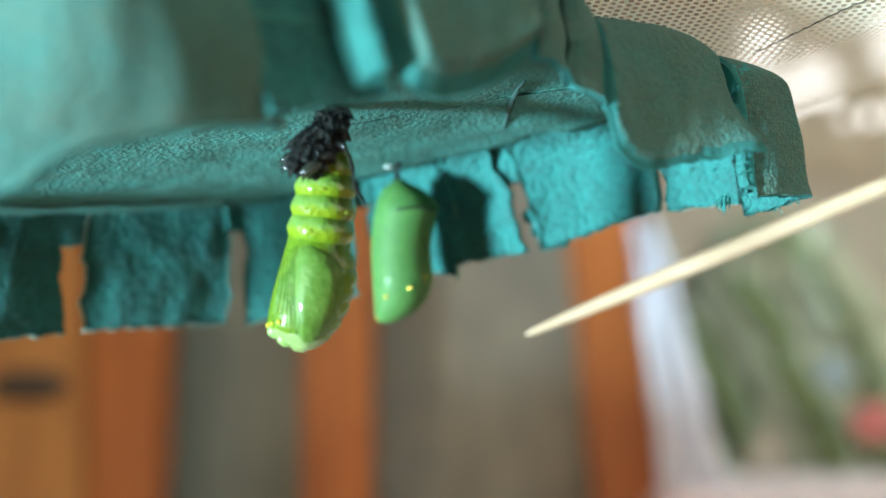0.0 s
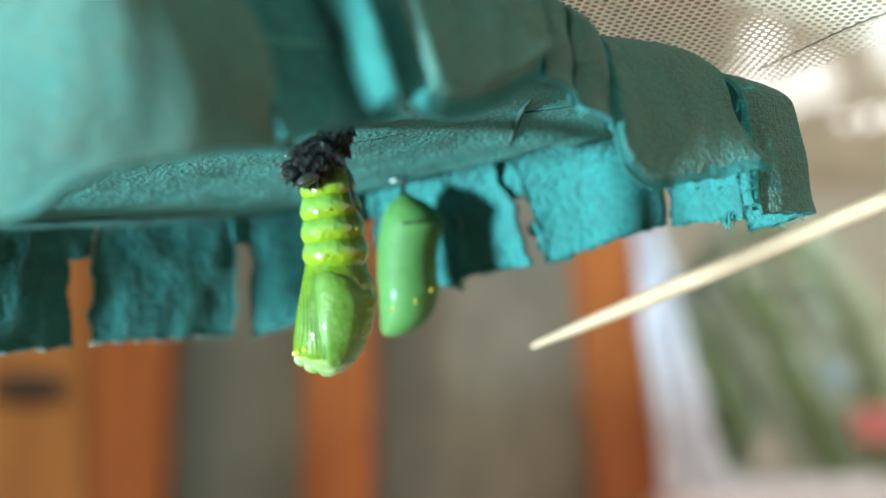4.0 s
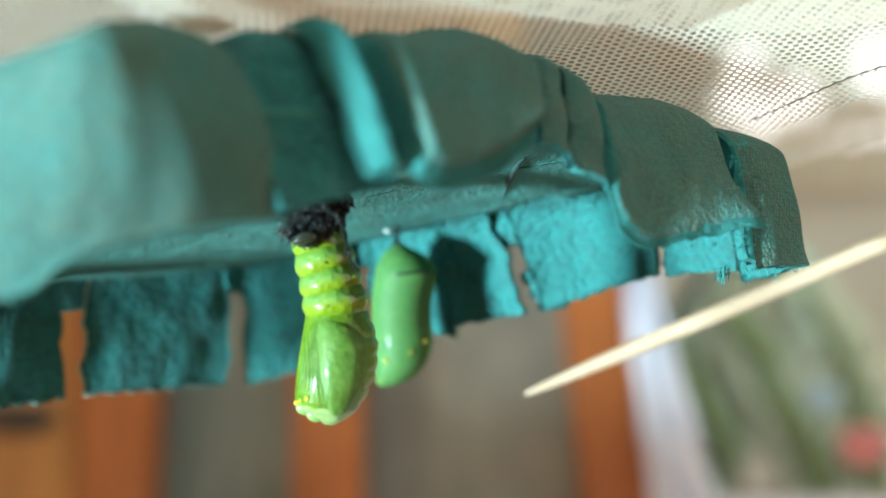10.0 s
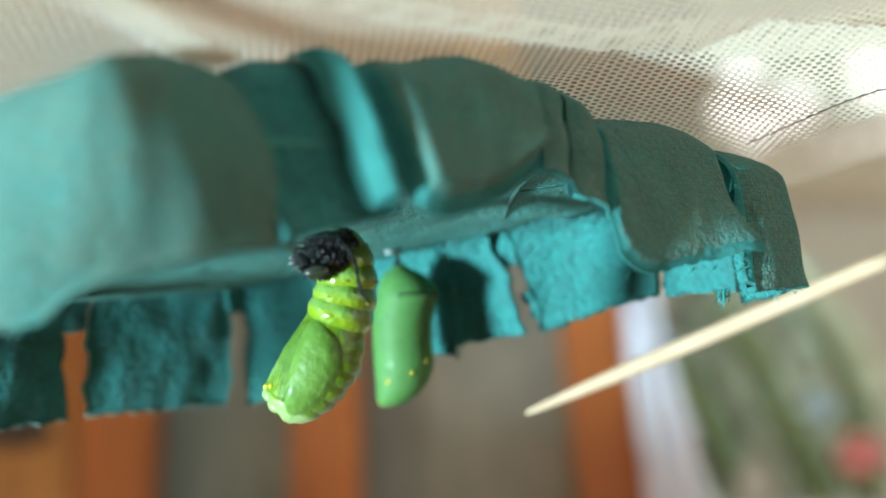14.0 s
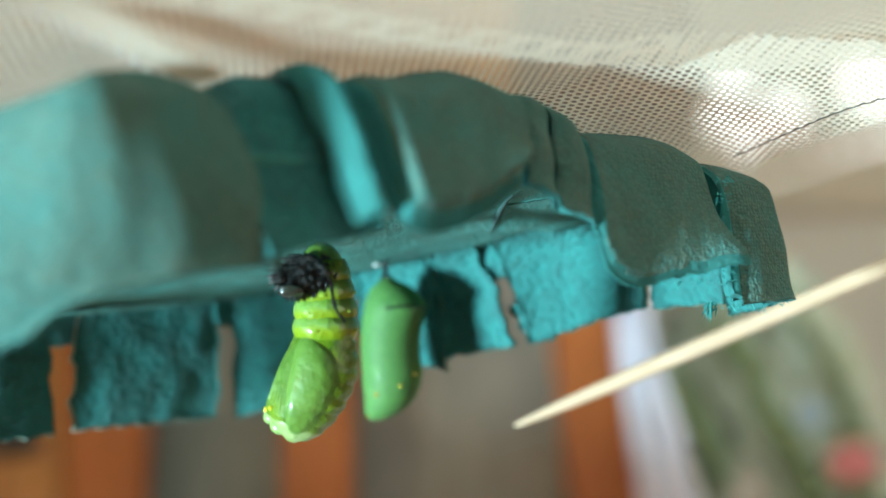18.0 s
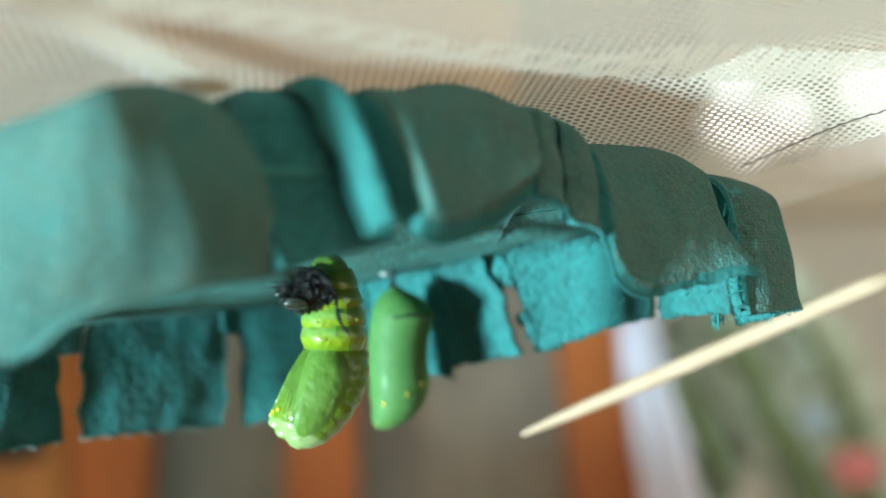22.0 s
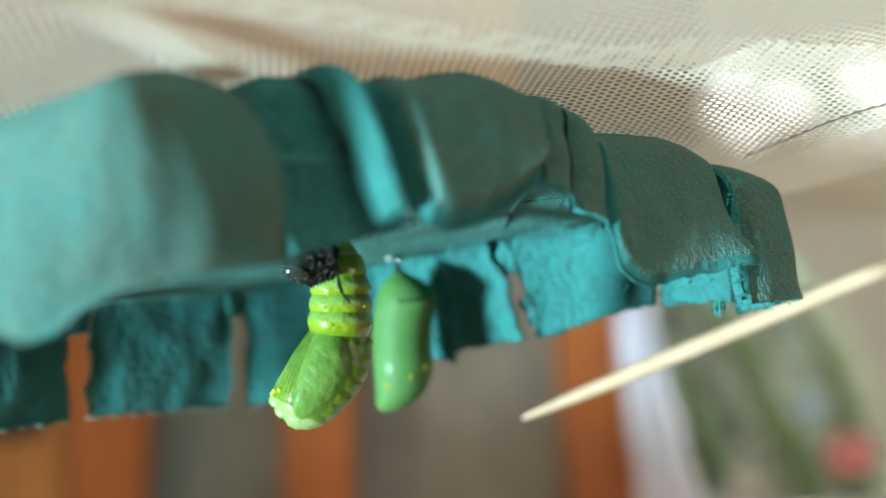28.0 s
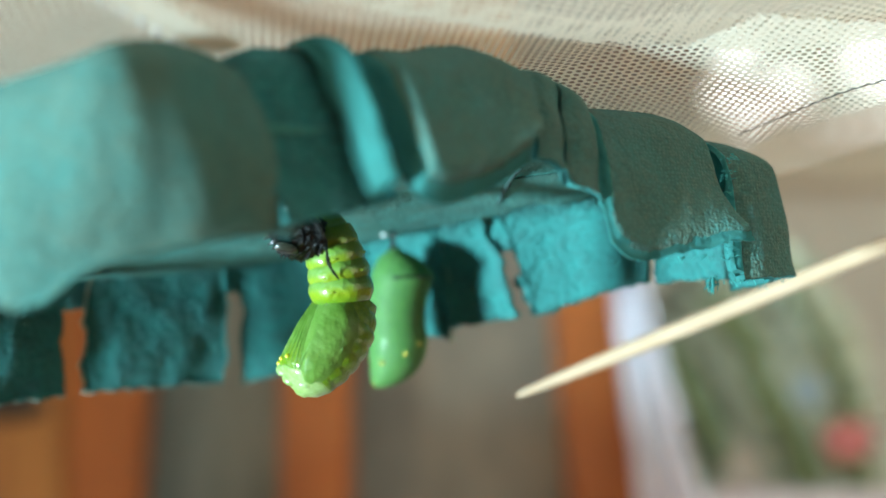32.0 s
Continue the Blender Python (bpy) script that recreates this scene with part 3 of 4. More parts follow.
def egg_carton():
    tray = thing("egg_carton_lid", tray_at(20, 33, 0), "torn teal paper-pulp egg carton lid hung under the cage roof", "egg carton")
    # the panel: underside and upper side, from the rim to the middle
    rings, around = 26, 160
    low, high = [], []
    mid = np.array([16.0, 33.0])
    for i in range(rings):
        r = 1 - i / (rings - 0.5)
        for j in range(around):
            p, out = rim_at(RIM_S[-1] * j / around)
            q = mid + (p - out * (float(np.interp(p[0], [15.5, 17.5], [1.6, 1.0])) if p[1] < 22.5 else 1.5) - mid) * r
            bump = underside(q[0], q[1])
            low.append(tray_at(q[0], q[1], bump) - tray.location)
            lift = np.interp(q[1], [22, 25, 32], [0.7, 0.7, 0.3]) * np.interp(q[0], [0, 22, 26, 30], [1, 1, 0.3, -0.3])
            high.append(tray_at(q[0], q[1], bump + (0.35 + lift) * min(1, 0.15 + i / 5)) - tray.location)
    n = rings * around
    faces = grid_faces(rings, around, True) + [tuple(n + k for k in f)[::-1] for f in grid_faces(rings, around, True)]
    faces += [(j, n + j, n + (j + 1) % around, (j + 1) % around) for j in range(around)]
    faces += [tuple((rings - 1) * around + j for j in range(around)), tuple(n + (rings - 1) * around + j for j in range(around))[::-1]]
    part("panel", mesh_of("panel", low + high, faces), PANEL, tray)
    near = lambda a: rim_s(a, 21.5)
    s0, s1, s2, s3 = rim_s(5.2, 26.5), near(14.1), near(16.35), near(20.3)
    s4, s5, s6, s7 = near(22.8), near(28.0), near(29.15), rim_s(32.15, 24.0)
    wall_piece("flap", tray, rim_s(1, 30.5), s0 - 0.12, [(0, 1.2), (1, 1.35)], [(0, -2.0), (1, -2.25)])
    wall_piece("flap", tray, s0, s1, [(0, 1.4), (0.31, 1.5), (0.6, 1.9), (0.85, 2.25), (0.95, 2.15), (1, 1.9)], [(0, -2.3), (0.17, -2.95), (0.24, -3.35), (0.30, -3.65), (0.36, -3.5), (0.42, -3.02), (0.48, -2.82), (0.63, -2.65), (1, -2.4)], wide=1.6, proud=-0.3, bulge=0.12, tuck=0.65, curl=1.4, ease=3.6, shear=-1.25, soft=0.5)
    # the recess behind the first slit, and the ridge that stands in it
    wall_piece("flap", tray, s1 - 0.6, s2 + 0.2, [(0, 2.1), (0.3, 2.5), (0.7, 2.55), (1, 2.3)], [(0, -2.3), (0.5, -2.0), (1, -1.7)], proud=-1.0, bulge=0.0, slant=(-0.6, -0.4), lift=0, skin=0)
    wall_piece("rib", tray, s2 - 0.98, s2 - 0.5, [(0, 2.5), (0.5, 2.6), (1, 2.45)], [(0, -1.7), (1, -1.75)], proud=0.22, bulge=0.1, slant=(-0.75, -0.5), soft=0.2, skin=2, rough=0.06, thick=0.8, lift=0.85, lip=(0.35, 0.3))
    wall_piece("flap", tray, s2, s3, [(0, 2.15), (0.12, 2.28), (0.3, 2.3), (0.45, 2.5), (0.62, 2.6), (0.8, 2.45), (0.92, 2.2), (1, 1.9)], [(0, -1.65), (0.06, -1.95), (0.25, -2.05), (0.45, -1.9), (0.65, -1.65), (0.85, -1.2), (0.96, -0.85), (1, -0.6)], proud=0.45, bulge=0.3, soft=0.4, slant=(-0.45, 1.1), thick=0.7, lip=(0.45, 0.7))
    wall_piece("flap", tray, s3 - 0.3, s4 + 0.4, [(0, 2.0), (0.4, 2.1), (1, 1.4)], [(0, 0.0), (1, -0.1)], proud=-0.75, bulge=0.0, slant=(1.0, 0.9), span=0.5)
    # two folded ridges beside the second slit
    wall_piece("rib", tray, s3 + 0.3, s3 + 1.42, [(0, 2.1), (0.5, 2.2), (1, 2.15)], [(0, -0.75), (1, -1.4)], proud=-0.15, bulge=0.3, slant=(0.8, 0.75), soft=0.3, rough=0.12, thick=0.24)
    wall_piece("rib", tray, s3 + 1.48, s4 + 0.1, [(0, 2.1), (0.6, 1.8), (1, 1.45)], [(0, -1.4), (1, -2.0)], proud=-0.05, bulge=0.3, slant=(0.75, 0.85), soft=0.3, rough=0.12, thick=0.24)
    wall_piece("flap", tray, s4, s5, [(0, 1.35), (0.08, 1.2), (0.35, 1.22), (0.62, 1.2), (0.8, 1.05), (0.93, 0.75), (1, 0.3)], [(0, -2.0), (0.03, -2.25), (0.05, -3.0), (0.09, -3.35), (0.17, -3.6), (0.32, -3.72), (0.55, -3.55), (0.8, -3.4), (1, -3.4)], proud=0.2, bulge=0.45, soft=0.5, slant=(0.75, 0.95), flare=1.35, rough=0.08, thick=0.34, lip=(0.2, 0.4))
    wall_piece("rib", tray, s6 - 0.42, s6 - 0.05, [(0, 0.2), (1, 0.3)], [(0, -4.1), (1, -4.25)], proud=0.14, bulge=0.25, draft=0.8, shoulder=0.9, soft=0.25, slant=(0.1, 0.0), rough=0.1, ragged=0.15, skin=2)
    wall_piece("flap", tray, s6, s7, [(0, 0.3), (0.3, 0.15), (0.6, -0.1), (0.85, -0.45), (1, -0.9)], [(0, -4.4), (1, -4.4)], proud=0.12, bulge=0.35, draft=0.8, shoulder=0.9)
    creases(tray)
    # fibres along the torn edges
    rnd = random.Random(5)
    verts, faces = [], []
    for i in range(190):
        if i >= 150:
            q, h, out = (28.75 + rnd.gauss(0, 0.1), 22.3 + rnd.gauss(0, 0.1)), -4.1 - rnd.uniform(0, 0.3), (0, 0)
            way = Vector((rnd.uniform(-0.5, 0.3), rnd.uniform(-0.3, 0.3), rnd.uniform(-1.0, -0.5)))
        elif i < 90:
            q, out = rim_at(s5 + rnd.uniform(0.0, 0.7))
            h, way = rnd.uniform(-3.9, -0.5), Vector((rnd.uniform(-0.2, 0.6), rnd.uniform(-0.8, -0.1), rnd.uniform(-0.5, 0.5)))
        else:
            s = rnd.uniform(s4, s7)
            q, out = rim_at(s)
            h, way = (-3.6 if s < s5 else -4.4), Vector((rnd.uniform(-0.5, 0.5), rnd.uniform(-0.5, 0.2), rnd.uniform(-0.7, -0.1)))
        b = tray_at(q[0] + out[0] * (0.0 if i < 90 else 0.1), q[1] + out[1] * (0.0 if i < 90 else 0.1), h) - tray.location
        l, k = rnd.uniform(0.12, 0.5) * U, len(verts)
        side = way.cross(Vector((0.3, 0.5, 0.8))).normalized() * 0.022 * U
        mid, tip = b + way * l * 0.6, b + way * l + side * rnd.uniform(-4, 4)
        verts += [b - side, b + side, mid + side * 0.8, mid - side * 0.8, tip]
        faces += [(k, k + 1, k + 2, k + 3), (k + 3, k + 2, k + 4)]
    tagged(part("torn_fibre", mesh_of("torn_fibre", verts, faces), TORN, tray), kind="stuff")
    # the far end and the far side, seen from within
    flat = dict(draft=0.9, bulge=0.2, shoulder=0.5, ragged=0.25, rough=0.08, edge_of=RAW)
    wall_piece("upper_band", tray, rim_s(30.7, 31.5), rim_s(10, 44.4), [(0, 0.25), (1, 0.25)], [(0, -1.3), (0.1, -1.2), (0.3, -0.8), (0.6, -0.9), (0.8, -1.0), (1, -0.9)], draft=0.9, bulge=0.0, shoulder=0.3, proud=0.5, span=0.22, lift=0)
    # unseen overlong flap at the left end, added to shade the far side
    wall_piece("flap", tray, rim_s(0.8, 43.2), rim_s(-0.3, 40.0), [(0, 0.5), (1, 0.5)], [(0, -7.6), (0.5, -7.8), (1, -8.4)])
    wall_piece("flap", tray, s7 + 0.02, rim_s(31.6, 26.9), [(0, 0.2), (1, 0.2)], [(0, -4.0), (1, -3.6)], **flat)
    wall_piece("flap", tray, rim_s(31.5, 27.2), rim_s(30.85, 31.6) + 0.2, [(0, 0.2), (1, 0.2)], [(0, -3.5), (0.3, -3.45), (0.6, -3.65), (1, -3.9)], slant=(0, 1.3), draft=0.7, bulge=0.75, soft=1.8, shoulder=1.3, ragged=0.16, rough=0.1)
    wall_piece("flake", tray, rim_s(30.85, 31.6) - 0.5, rim_s(30.6, 32.15), [(0, -1.7), (0.5, -1.95), (1, -2.3)], [(0, -3.9), (1, -3.85)], slant=(0.5, 0.75), proud=0.55, draft=0.3, shoulder=0, bulge=0.0, ragged=0.35, thick=0.2, lift=0, label="loose dark flake of torn pulp")
    wall_piece("flap", tray, rim_s(30.35, 32.6) - 0.05, rim_s(29.2, 35.0) + 0.25, [(0, 0.2), (1, 0.2)], [(0, -3.83), (1, -3.76)], slant=(1.05, 0), draft=0.8, bulge=0.3, soft=0.9, shoulder=1.0, ragged=0.3, rough=0.08)
    wall_piece("flap", tray, rim_s(29.2, 35.1), rim_s(27.5, 38.2), [(0, 0.2), (1, 0.2)], [(0, -4.3), (0.35, -3.85), (1, -4.1)], proud=0.3, **flat)
    wall_piece("flap", tray, rim_s(27.2, 38.8), rim_s(24.2, 42.5), [(0, 0.2), (1, 0.2)], [(0, -4.2), (1, -4.6)], **flat)
    wall_piece("flap", tray, rim_s(23.6, 42.95), rim_s(17.9, 44.2), [(0, 0.2), (1, 0.2)], [(0, -4.5), (1, -4.2)], draft=0.9, bulge=-0.55, shoulder=0.3, soft=2.2, rough=0.09, ragged=0.25, edge_of=RAW)
    wall_piece("flap", tray, rim_s(17.35, 44.2), rim_s(10, 44.4), [(0, 0.2), (1, 0.2)], [(0, -4.3), (1, -4.3)], slant=(0.7, 0), draft=0.9, bulge=-0.5, shoulder=0.3, soft=2.2, rough=0.09, ragged=0.25, edge_of=RAW)


def creases(tray):
    # dark strips laid on the underside, coloured as the shade inside creases
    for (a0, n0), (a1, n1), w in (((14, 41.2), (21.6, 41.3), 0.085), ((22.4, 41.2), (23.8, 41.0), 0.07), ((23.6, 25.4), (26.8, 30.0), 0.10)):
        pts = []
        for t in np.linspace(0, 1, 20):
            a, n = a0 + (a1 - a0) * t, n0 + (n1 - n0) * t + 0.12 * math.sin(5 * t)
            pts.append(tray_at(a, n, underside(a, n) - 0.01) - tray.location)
        part("crease", tube("crease", pts, [w * U * (0.3 + 0.7 * math.sin(math.pi * min(0.95, t + 0.05))) for t in np.linspace(0, 1, 20)], 6), CREASE_SHADE, tray, "dark strip for the shade of a crease in the pulp")


# ---- the hanging chrysalis ----
def chrysalis():
    k = 0.02058
    c = thing("chrysalis", place(-1.66, 43.5, 2.98), "smooth jade-green chrysalis with gold spots hanging from the carton", "chrysalis")
    rows = [(446, 687, 700), (450, 682, 706), (455, 675, 717), (464, 664, 735), (477, 658, 750), (489, 653, 758), (496, 652, 763), (501, 651, 761), (514, 649, 757), (534, 646, 751),
            (560, 645, 748), (580, 645, 748), (600, 646, 751), (615, 647, 752), (635, 648, 748), (655, 650, 739), (670, 650, 726), (683, 651, 707), (690, 655, 690), (692.3, 662, 679)]
    x0, y0 = 690, 425
    sec = [((y0 - y) * k * 1.03, ((l + r) / 2 - x0) * k, (r - l) / 2 * k * 1.025, (r - l) / 2 * k * 0.98) for y, l, r in rows]
    part("body", loft("body", sec, 36), JADE, c)
    part("stalk", tube("stalk", [((690 - x0) * k * U, 0, (y0 - y) * k * U) for y in (415, 424, 434, 444, 452)], [0.00065, 0.0005, 0.00042, 0.00055, 0.0009]), BLACK, c, "black stalk")
    zs, cx, rx, ry = [np.array([s[i] for s in sec]) for i in range(4)]

    def front(px, py):
        x, z = (px - x0) * k, (y0 - py) * k * 1.03
        m, w, d = [np.interp(-z, -zs, q) for q in (cx, rx, ry)]
        return x * U, -d * math.sqrt(max(0.0, 1 - ((x - m) / w) ** 2)) * U, z * U

    for px, py, r in ((672, 645, 4.2), (714, 630, 3.6), (739, 612, 3.2), (655, 685, 3.0)):
        part("gold_spot", ball("gold_spot", front(px, py), r * k * U), GOLD, c, "raised gold spot")
    for i in range(15):
        px = 692 + 66 * i / 14
        py = 499 - 3 * math.sin(math.pi * i / 14)
        part("band_dot", ball("band_dot", front(px, py), (3.2 * k * U, 3.2 * k * U, 2.3 * k * U), 8), BLACK, c)
    pad = thing("silk_pad", place(-1.98, 43.5, 3.0), "small white silk pad on the carton's underside", "silk")
    part("tuft", ball("tuft", (0, 0, 0), (0.00075, 0.0007, 0.0004)), SILK, pad)


# ---- the fresh pupa ----
DEPTH = 33.9
ANCHOR = (-3.32, 3.74)
SWAY = [
    (0, -3.77, -1.32, 10.5), (0.5, -3.44, -1.53, 1.3), (1, -3.34, -1.61, 0.1), (1.5, -3.4, -1.67, 0.8), (2, -3.38, -1.61, -1.3),
    (2.5, -3.49, -1.34, 4.4), (4.5, -3.34, -1.59, 4.5), (5, -3.4, -1.61, 5.8), (5.5, -3.16, -1.52, 2), (6, -3.39, -1.46, 5.9),
    (6.5, -3.69, -1.22, 19.5), (7, -3.75, -1.25, 22.9), (7.5, -3.78, -1.09, 25.8), (8, -3.52, -1.49, 7.9), (8.5, -3.34, -1.55, 5.1),
    (9, -3.23, -1.47, 2), (9.5, -3.24, -1.37, 0.4), (10, -3.22, -1.2, 4.2), (10.5, -3.72, -0.9, 18), (11, -3.88, -1.11, 22),
    (11.5, -3.62, -0.98, 18.8), (12, -3.4, -1.32, 6.1), (12.5, -3.27, -1.22, 6.8), (13, -3.32, -1.04, 8), (13.5, -3.92, -0.67, 29.7),
    (14, -3.92, -0.6, 27.8), (14.5, -3.98, -0.58, 27.7), (16.5, -3.65, -0.53, 19.1), (17, -3.8, -0.42, 27), (17.5, -4.08, -0.51, 28.1),
    (18, -3.61, -0.65, 19.7), (18.5, -3.67, -0.55, 24.9), (19, -4.0, -0.53, 28.1), (19.5, -3.77, -0.68, 20.5), (20, -3.66, -0.63, 20.2),
    (20.5, -3.55, -0.64, 17.0), (21, -3.89, -0.65, 20.6), (21.5, -3.66, -0.55, 22.5), (22, -3.63, -0.57, 20.0), (22.5, -3.71, -0.32, 14),
    (23, -4.18, -0.59, 26.6), (23.5, -3.6, -0.76, 15.3), (24, -3.53, -0.64, 18.7), (24.5, -3.65, -0.64, 21.7), (25, -3.71, -0.4, 12),
    (25.5, -3.63, -0.29, 41.3), (27.5, -3.88, -0.75, 24.3), (28, -3.81, -0.59, 25.4), (28.5, -3.68, -0.33, 29.7), (29, -3.81, -0.4, 23),
    (29.5, -4.09, -0.84, 26.6), (30, -3.58, -0.71, 28.4), (30.5, -4.26, -0.73, 36.7), (31, -3.95, -0.62, 31.2), (31.5, -3.78, -0.74, 28.7),
    (32, -3.43, -0.42, 19.8),
]
SLIDE = [
    (0, -3.78, 2.19, 28), (0.5, -3.91, 2.22, 30), (1, -4.01, 2.29, 32), (1.5, -4.08, 2.32, 32.8), (2, -4.06, 2.29, 33.5),
    (2.5, -3.9, 2.35, 34.2), (4.5, -4.14, 2.46, 37.2), (5, -4.14, 2.5, 38), (5.5, -4.13, 2.51, 36.8), (6, -4.08, 2.47, 35.5),
    (6.5, -3.81, 2.45, 34.2), (7, -3.66, 2.35, 33), (7.5, -3.67, 2.32, 34.8), (8, -4.11, 2.5, 36.5), (8.5, -4.16, 2.59, 38.2),
    (9, -4.19, 2.61, 40), (9.5, -4.19, 2.64, 42.5), (10, -4.1, 2.51, 45), (10.5, -3.9, 2.44, 46.7), (11, -3.88, 2.24, 48.3),
    (11.5, -3.92, 2.38, 50), (12, -4.22, 2.53, 51.7), (12.5, -4.38, 2.65, 53.3), (13, -4.33, 2.62, 55), (13.5, -3.91, 2.33, 52.5),
    (14, -3.86, 2.3, 50), (14.5, -3.85, 2.31, 52), (16.5, -4.21, 2.34, 60), (17, -3.98, 2.27, 62), (17.5, -3.97, 2.16, 63.5),
    (18, -4.19, 2.2, 65), (18.5, -4.04, 2.19, 66.5), (19, -4.03, 2.15, 68), (19.5, -4.23, 2.17, 67.5), (20, -4.23, 2.25, 67),
    (20.5, -4.28, 2.25, 66.5), (21, -4.19, 2.2, 66), (21.5, -4.08, 2.15, 67.1), (22, -4.32, 2.16, 68.2), (22.5, -4.2, 2.31, 69.4),
    (23, -4.12, 2.19, 70.5), (23.5, -4.64, 2.38, 71.6), (24, -4.39, 2.3, 72.8), (24.5, -4.3, 2.28, 73.9), (25, -4.17, 2.26, 75),
    (25.5, -3.89, 2.29, 75.4), (27.5, -4.6, 2.62, 76.9), (28, -4.53, 2.59, 77.2), (28.5, -4.71, 2.32, 77.6), (29, -4.31, 2.1, 78),
    (29.5, -4.2, 2.62, 77.3), (30, -4.61, 2.63, 76.7), (30.5, -4.34, 2.62, 76), (31, -4.42, 2.24, 75.3), (31.5, -4.82, 2.59, 74.7),
    (32, -4.66, 2.53, 74),
]
PX = 0.01604                    # units in one step of the pupa's own drawing
BODY = [(105, -55, 50), (95, -57, 54), (80, -58, 62), (50, -61, 72), (20, -64, 73), (-10, -66, 69), (-40, -67, 60), (-60, -66, 50), (-75, -54, 41), (-90, -32, 26), (-99, -10, 6)]


def fresh_pupa():
    p = thing("fresh_pupa", (0, DEPTH * U, EYE), "wet yellow-green pupa twisting out of its old skin", "pupa")
    pieces = {}
    # wing cases and head in one rigid piece, with bumps of the back's rings on its right
    zs = np.linspace(105, -99, 96)
    sec = []
    for z in zs:
        l, r = [np.interp(-z, [-b[0] for b in BODY], [b[i] for b in BODY]) for i in (1, 2)]
        sec.append((z * PX, (l + r) / 2 * PX, (r - l) / 2 * PX, (r - l) / 2 * PX * 0.92))
    body = loft("thorax", sec, 64)
    for v in body.vertices:                 # the back's rings scallop the right side alone
        z = v.co.z / (PX * U)
        c, w = [np.interp(-z, [-q[0] / PX for q in sec], [q[k] for q in sec]) for k in (1, 2)]
        side = max(0.0, ((v.co.x / U - c) / w - 0.72) / 0.28)
        v.co.x += 3.6 * PX * U * side * abs(math.sin(z / 9.5)) ** 0.7 * (z > -72)
    thorax = part("thorax", body, PUPA, p)
    pieces["thorax"] = thorax
    Z, CX, RX, RY = [np.array([s[i] for s in sec]) for i in range(4)]

    def front(x, z, up=0.0):
        x, z = x * PX, z * PX
        m, w, d = [np.interp(-z, -Z, q) for q in (CX, RX, RY)]
        return Vector((x * U, (-d * math.sqrt(max(0.0, 1 - ((x - m) / w) ** 2)) - up) * U, z * U))

    # the wing case: a swelling with its own edge
    edge = [(88, -20, -4), (80, -31, 30), (60, -34, 52), (35, -30, 63), (5, -25, 64), (-25, -18, 58), (-50, -10, 48), (-70, -2, 35), (-84, 6, 18)]
    verts, nu, nv = [], 18, 30
    for i in range(nv):
        z = 88 - 172 * i / (nv - 1)
        l, r = [np.interp(-z, [-e[0] for e in edge], [e[k] for e in edge]) for k in (1, 2)]
        for j in range(nu):
            u = j / (nu - 1)
            rim = math.sin(math.pi / 2 * min(1, 3.6 * min(u, 1 - u))) ** 2 * math.sin(math.pi / 2 * min(1, 5 * min(i, nv - 1 - i) / nv))
            verts.append(front(l + (r - l) * u, z, 0.13 * rim ** 0.5 - 0.005))
    part("wing_case", mesh_of("wing_case", verts, [f[::-1] for f in grid_faces(nv, nu)]), WING, thorax, "smooth pale green wing case")
    for k, (x0, x1, z0, z1) in enumerate(((-33, -3, 84, -78), (-38, -14, 82, -74), (-43, -26, 76, -66), (-48, -38, 64, -60), (-54, -50, 50, -56), (-58, -60, 30, -52))):
        pts = [front(x0 + (x1 - x0) * t + 5 * math.sin(3 * t) * (k - 2) / 2, z0 + (z1 - z0) * t, -0.012) for t in np.linspace(0, 1, 12)]
        part("leg_ridge", tube("leg_ridge", pts, [0.00009 + 0.0002 * math.sin(math.pi * min(0.97, t + 0.03)) for t in np.linspace(0, 1, 12)]), WING, thorax)
    # veins of the wing case
    for k, (x0, x1, z1) in enumerate(((4, -8, -66), (12, 10, -72), (20, 26, -60), (28, 42, -38), (34, 50, -8))):
        pts = [front(x0 + (x1 - x0) * t ** 1.3, 74 - 4 * k + (z1 - 74 + 4 * k) * t, 0.092) for t in np.linspace(0, 1, 12)]
        part("vein", tube("vein", pts, [0.00005 + 0.00007 * math.sin(math.pi * min(0.97, t + 0.03)) for t in np.linspace(0, 1, 12)], 6), BAND, thorax)
    sec = []
    for z in np.linspace(-66, -99.5, 16):
        l, r = [np.interp(-z, [-b[0] for b in BODY], [b[i] for b in BODY]) for i in (1, 2)]
        e = 2.2 * min(1, (-66 - z) / 5) - 0.6
        sec.append((z * PX - (0.02 if z < -99 else 0), (l + r) / 2 * PX, ((r - l) / 2 + e) * PX, ((r - l) / 2 * 0.92 + e) * PX))
    part("head", loft("head", sec, 40, 0.04), HEAD, thorax, "smooth milky green head end")
    for x, z, r in ((-47, -74, 13), (-26, -84, 14), (4, -82, 13)):
        q = front(x, z, -0.12)
        part("head_lobe", ball("head_lobe", q * 0.97, (r * 1.25 * PX * U, r * 0.55 * PX * U, r * PX * U), 18), HEAD, thorax, "low milky green swelling")
    for x, z, r in ((-61, -64, 5), (4, -57, 5), (-40, -52, 4.5), (-53, -58, 4)):
        part("yellow_spot", ball("yellow_spot", front(x, z, 0.02), r * PX * U, 10), YELLOW, thorax, "raised yellow spot")
    # the abdomen's rings, from the tail down to the wing cases
    for i, (f, w, length) in enumerate(((0.25, 42, 60), (0.38, 50, 46), (0.53, 55, 44), (0.69, 58, 44), (0.85, 60, 46))):
        sec = []
        for z in np.linspace(1, -1, 18):
            if i == 0:
                r = w * max(0.02, 1 - ((z + 1) / 2) ** 2.4) ** 0.5
            else:
                r = w * (0.88 + 0.12 * math.cos((z + 0.1) * 1.75))
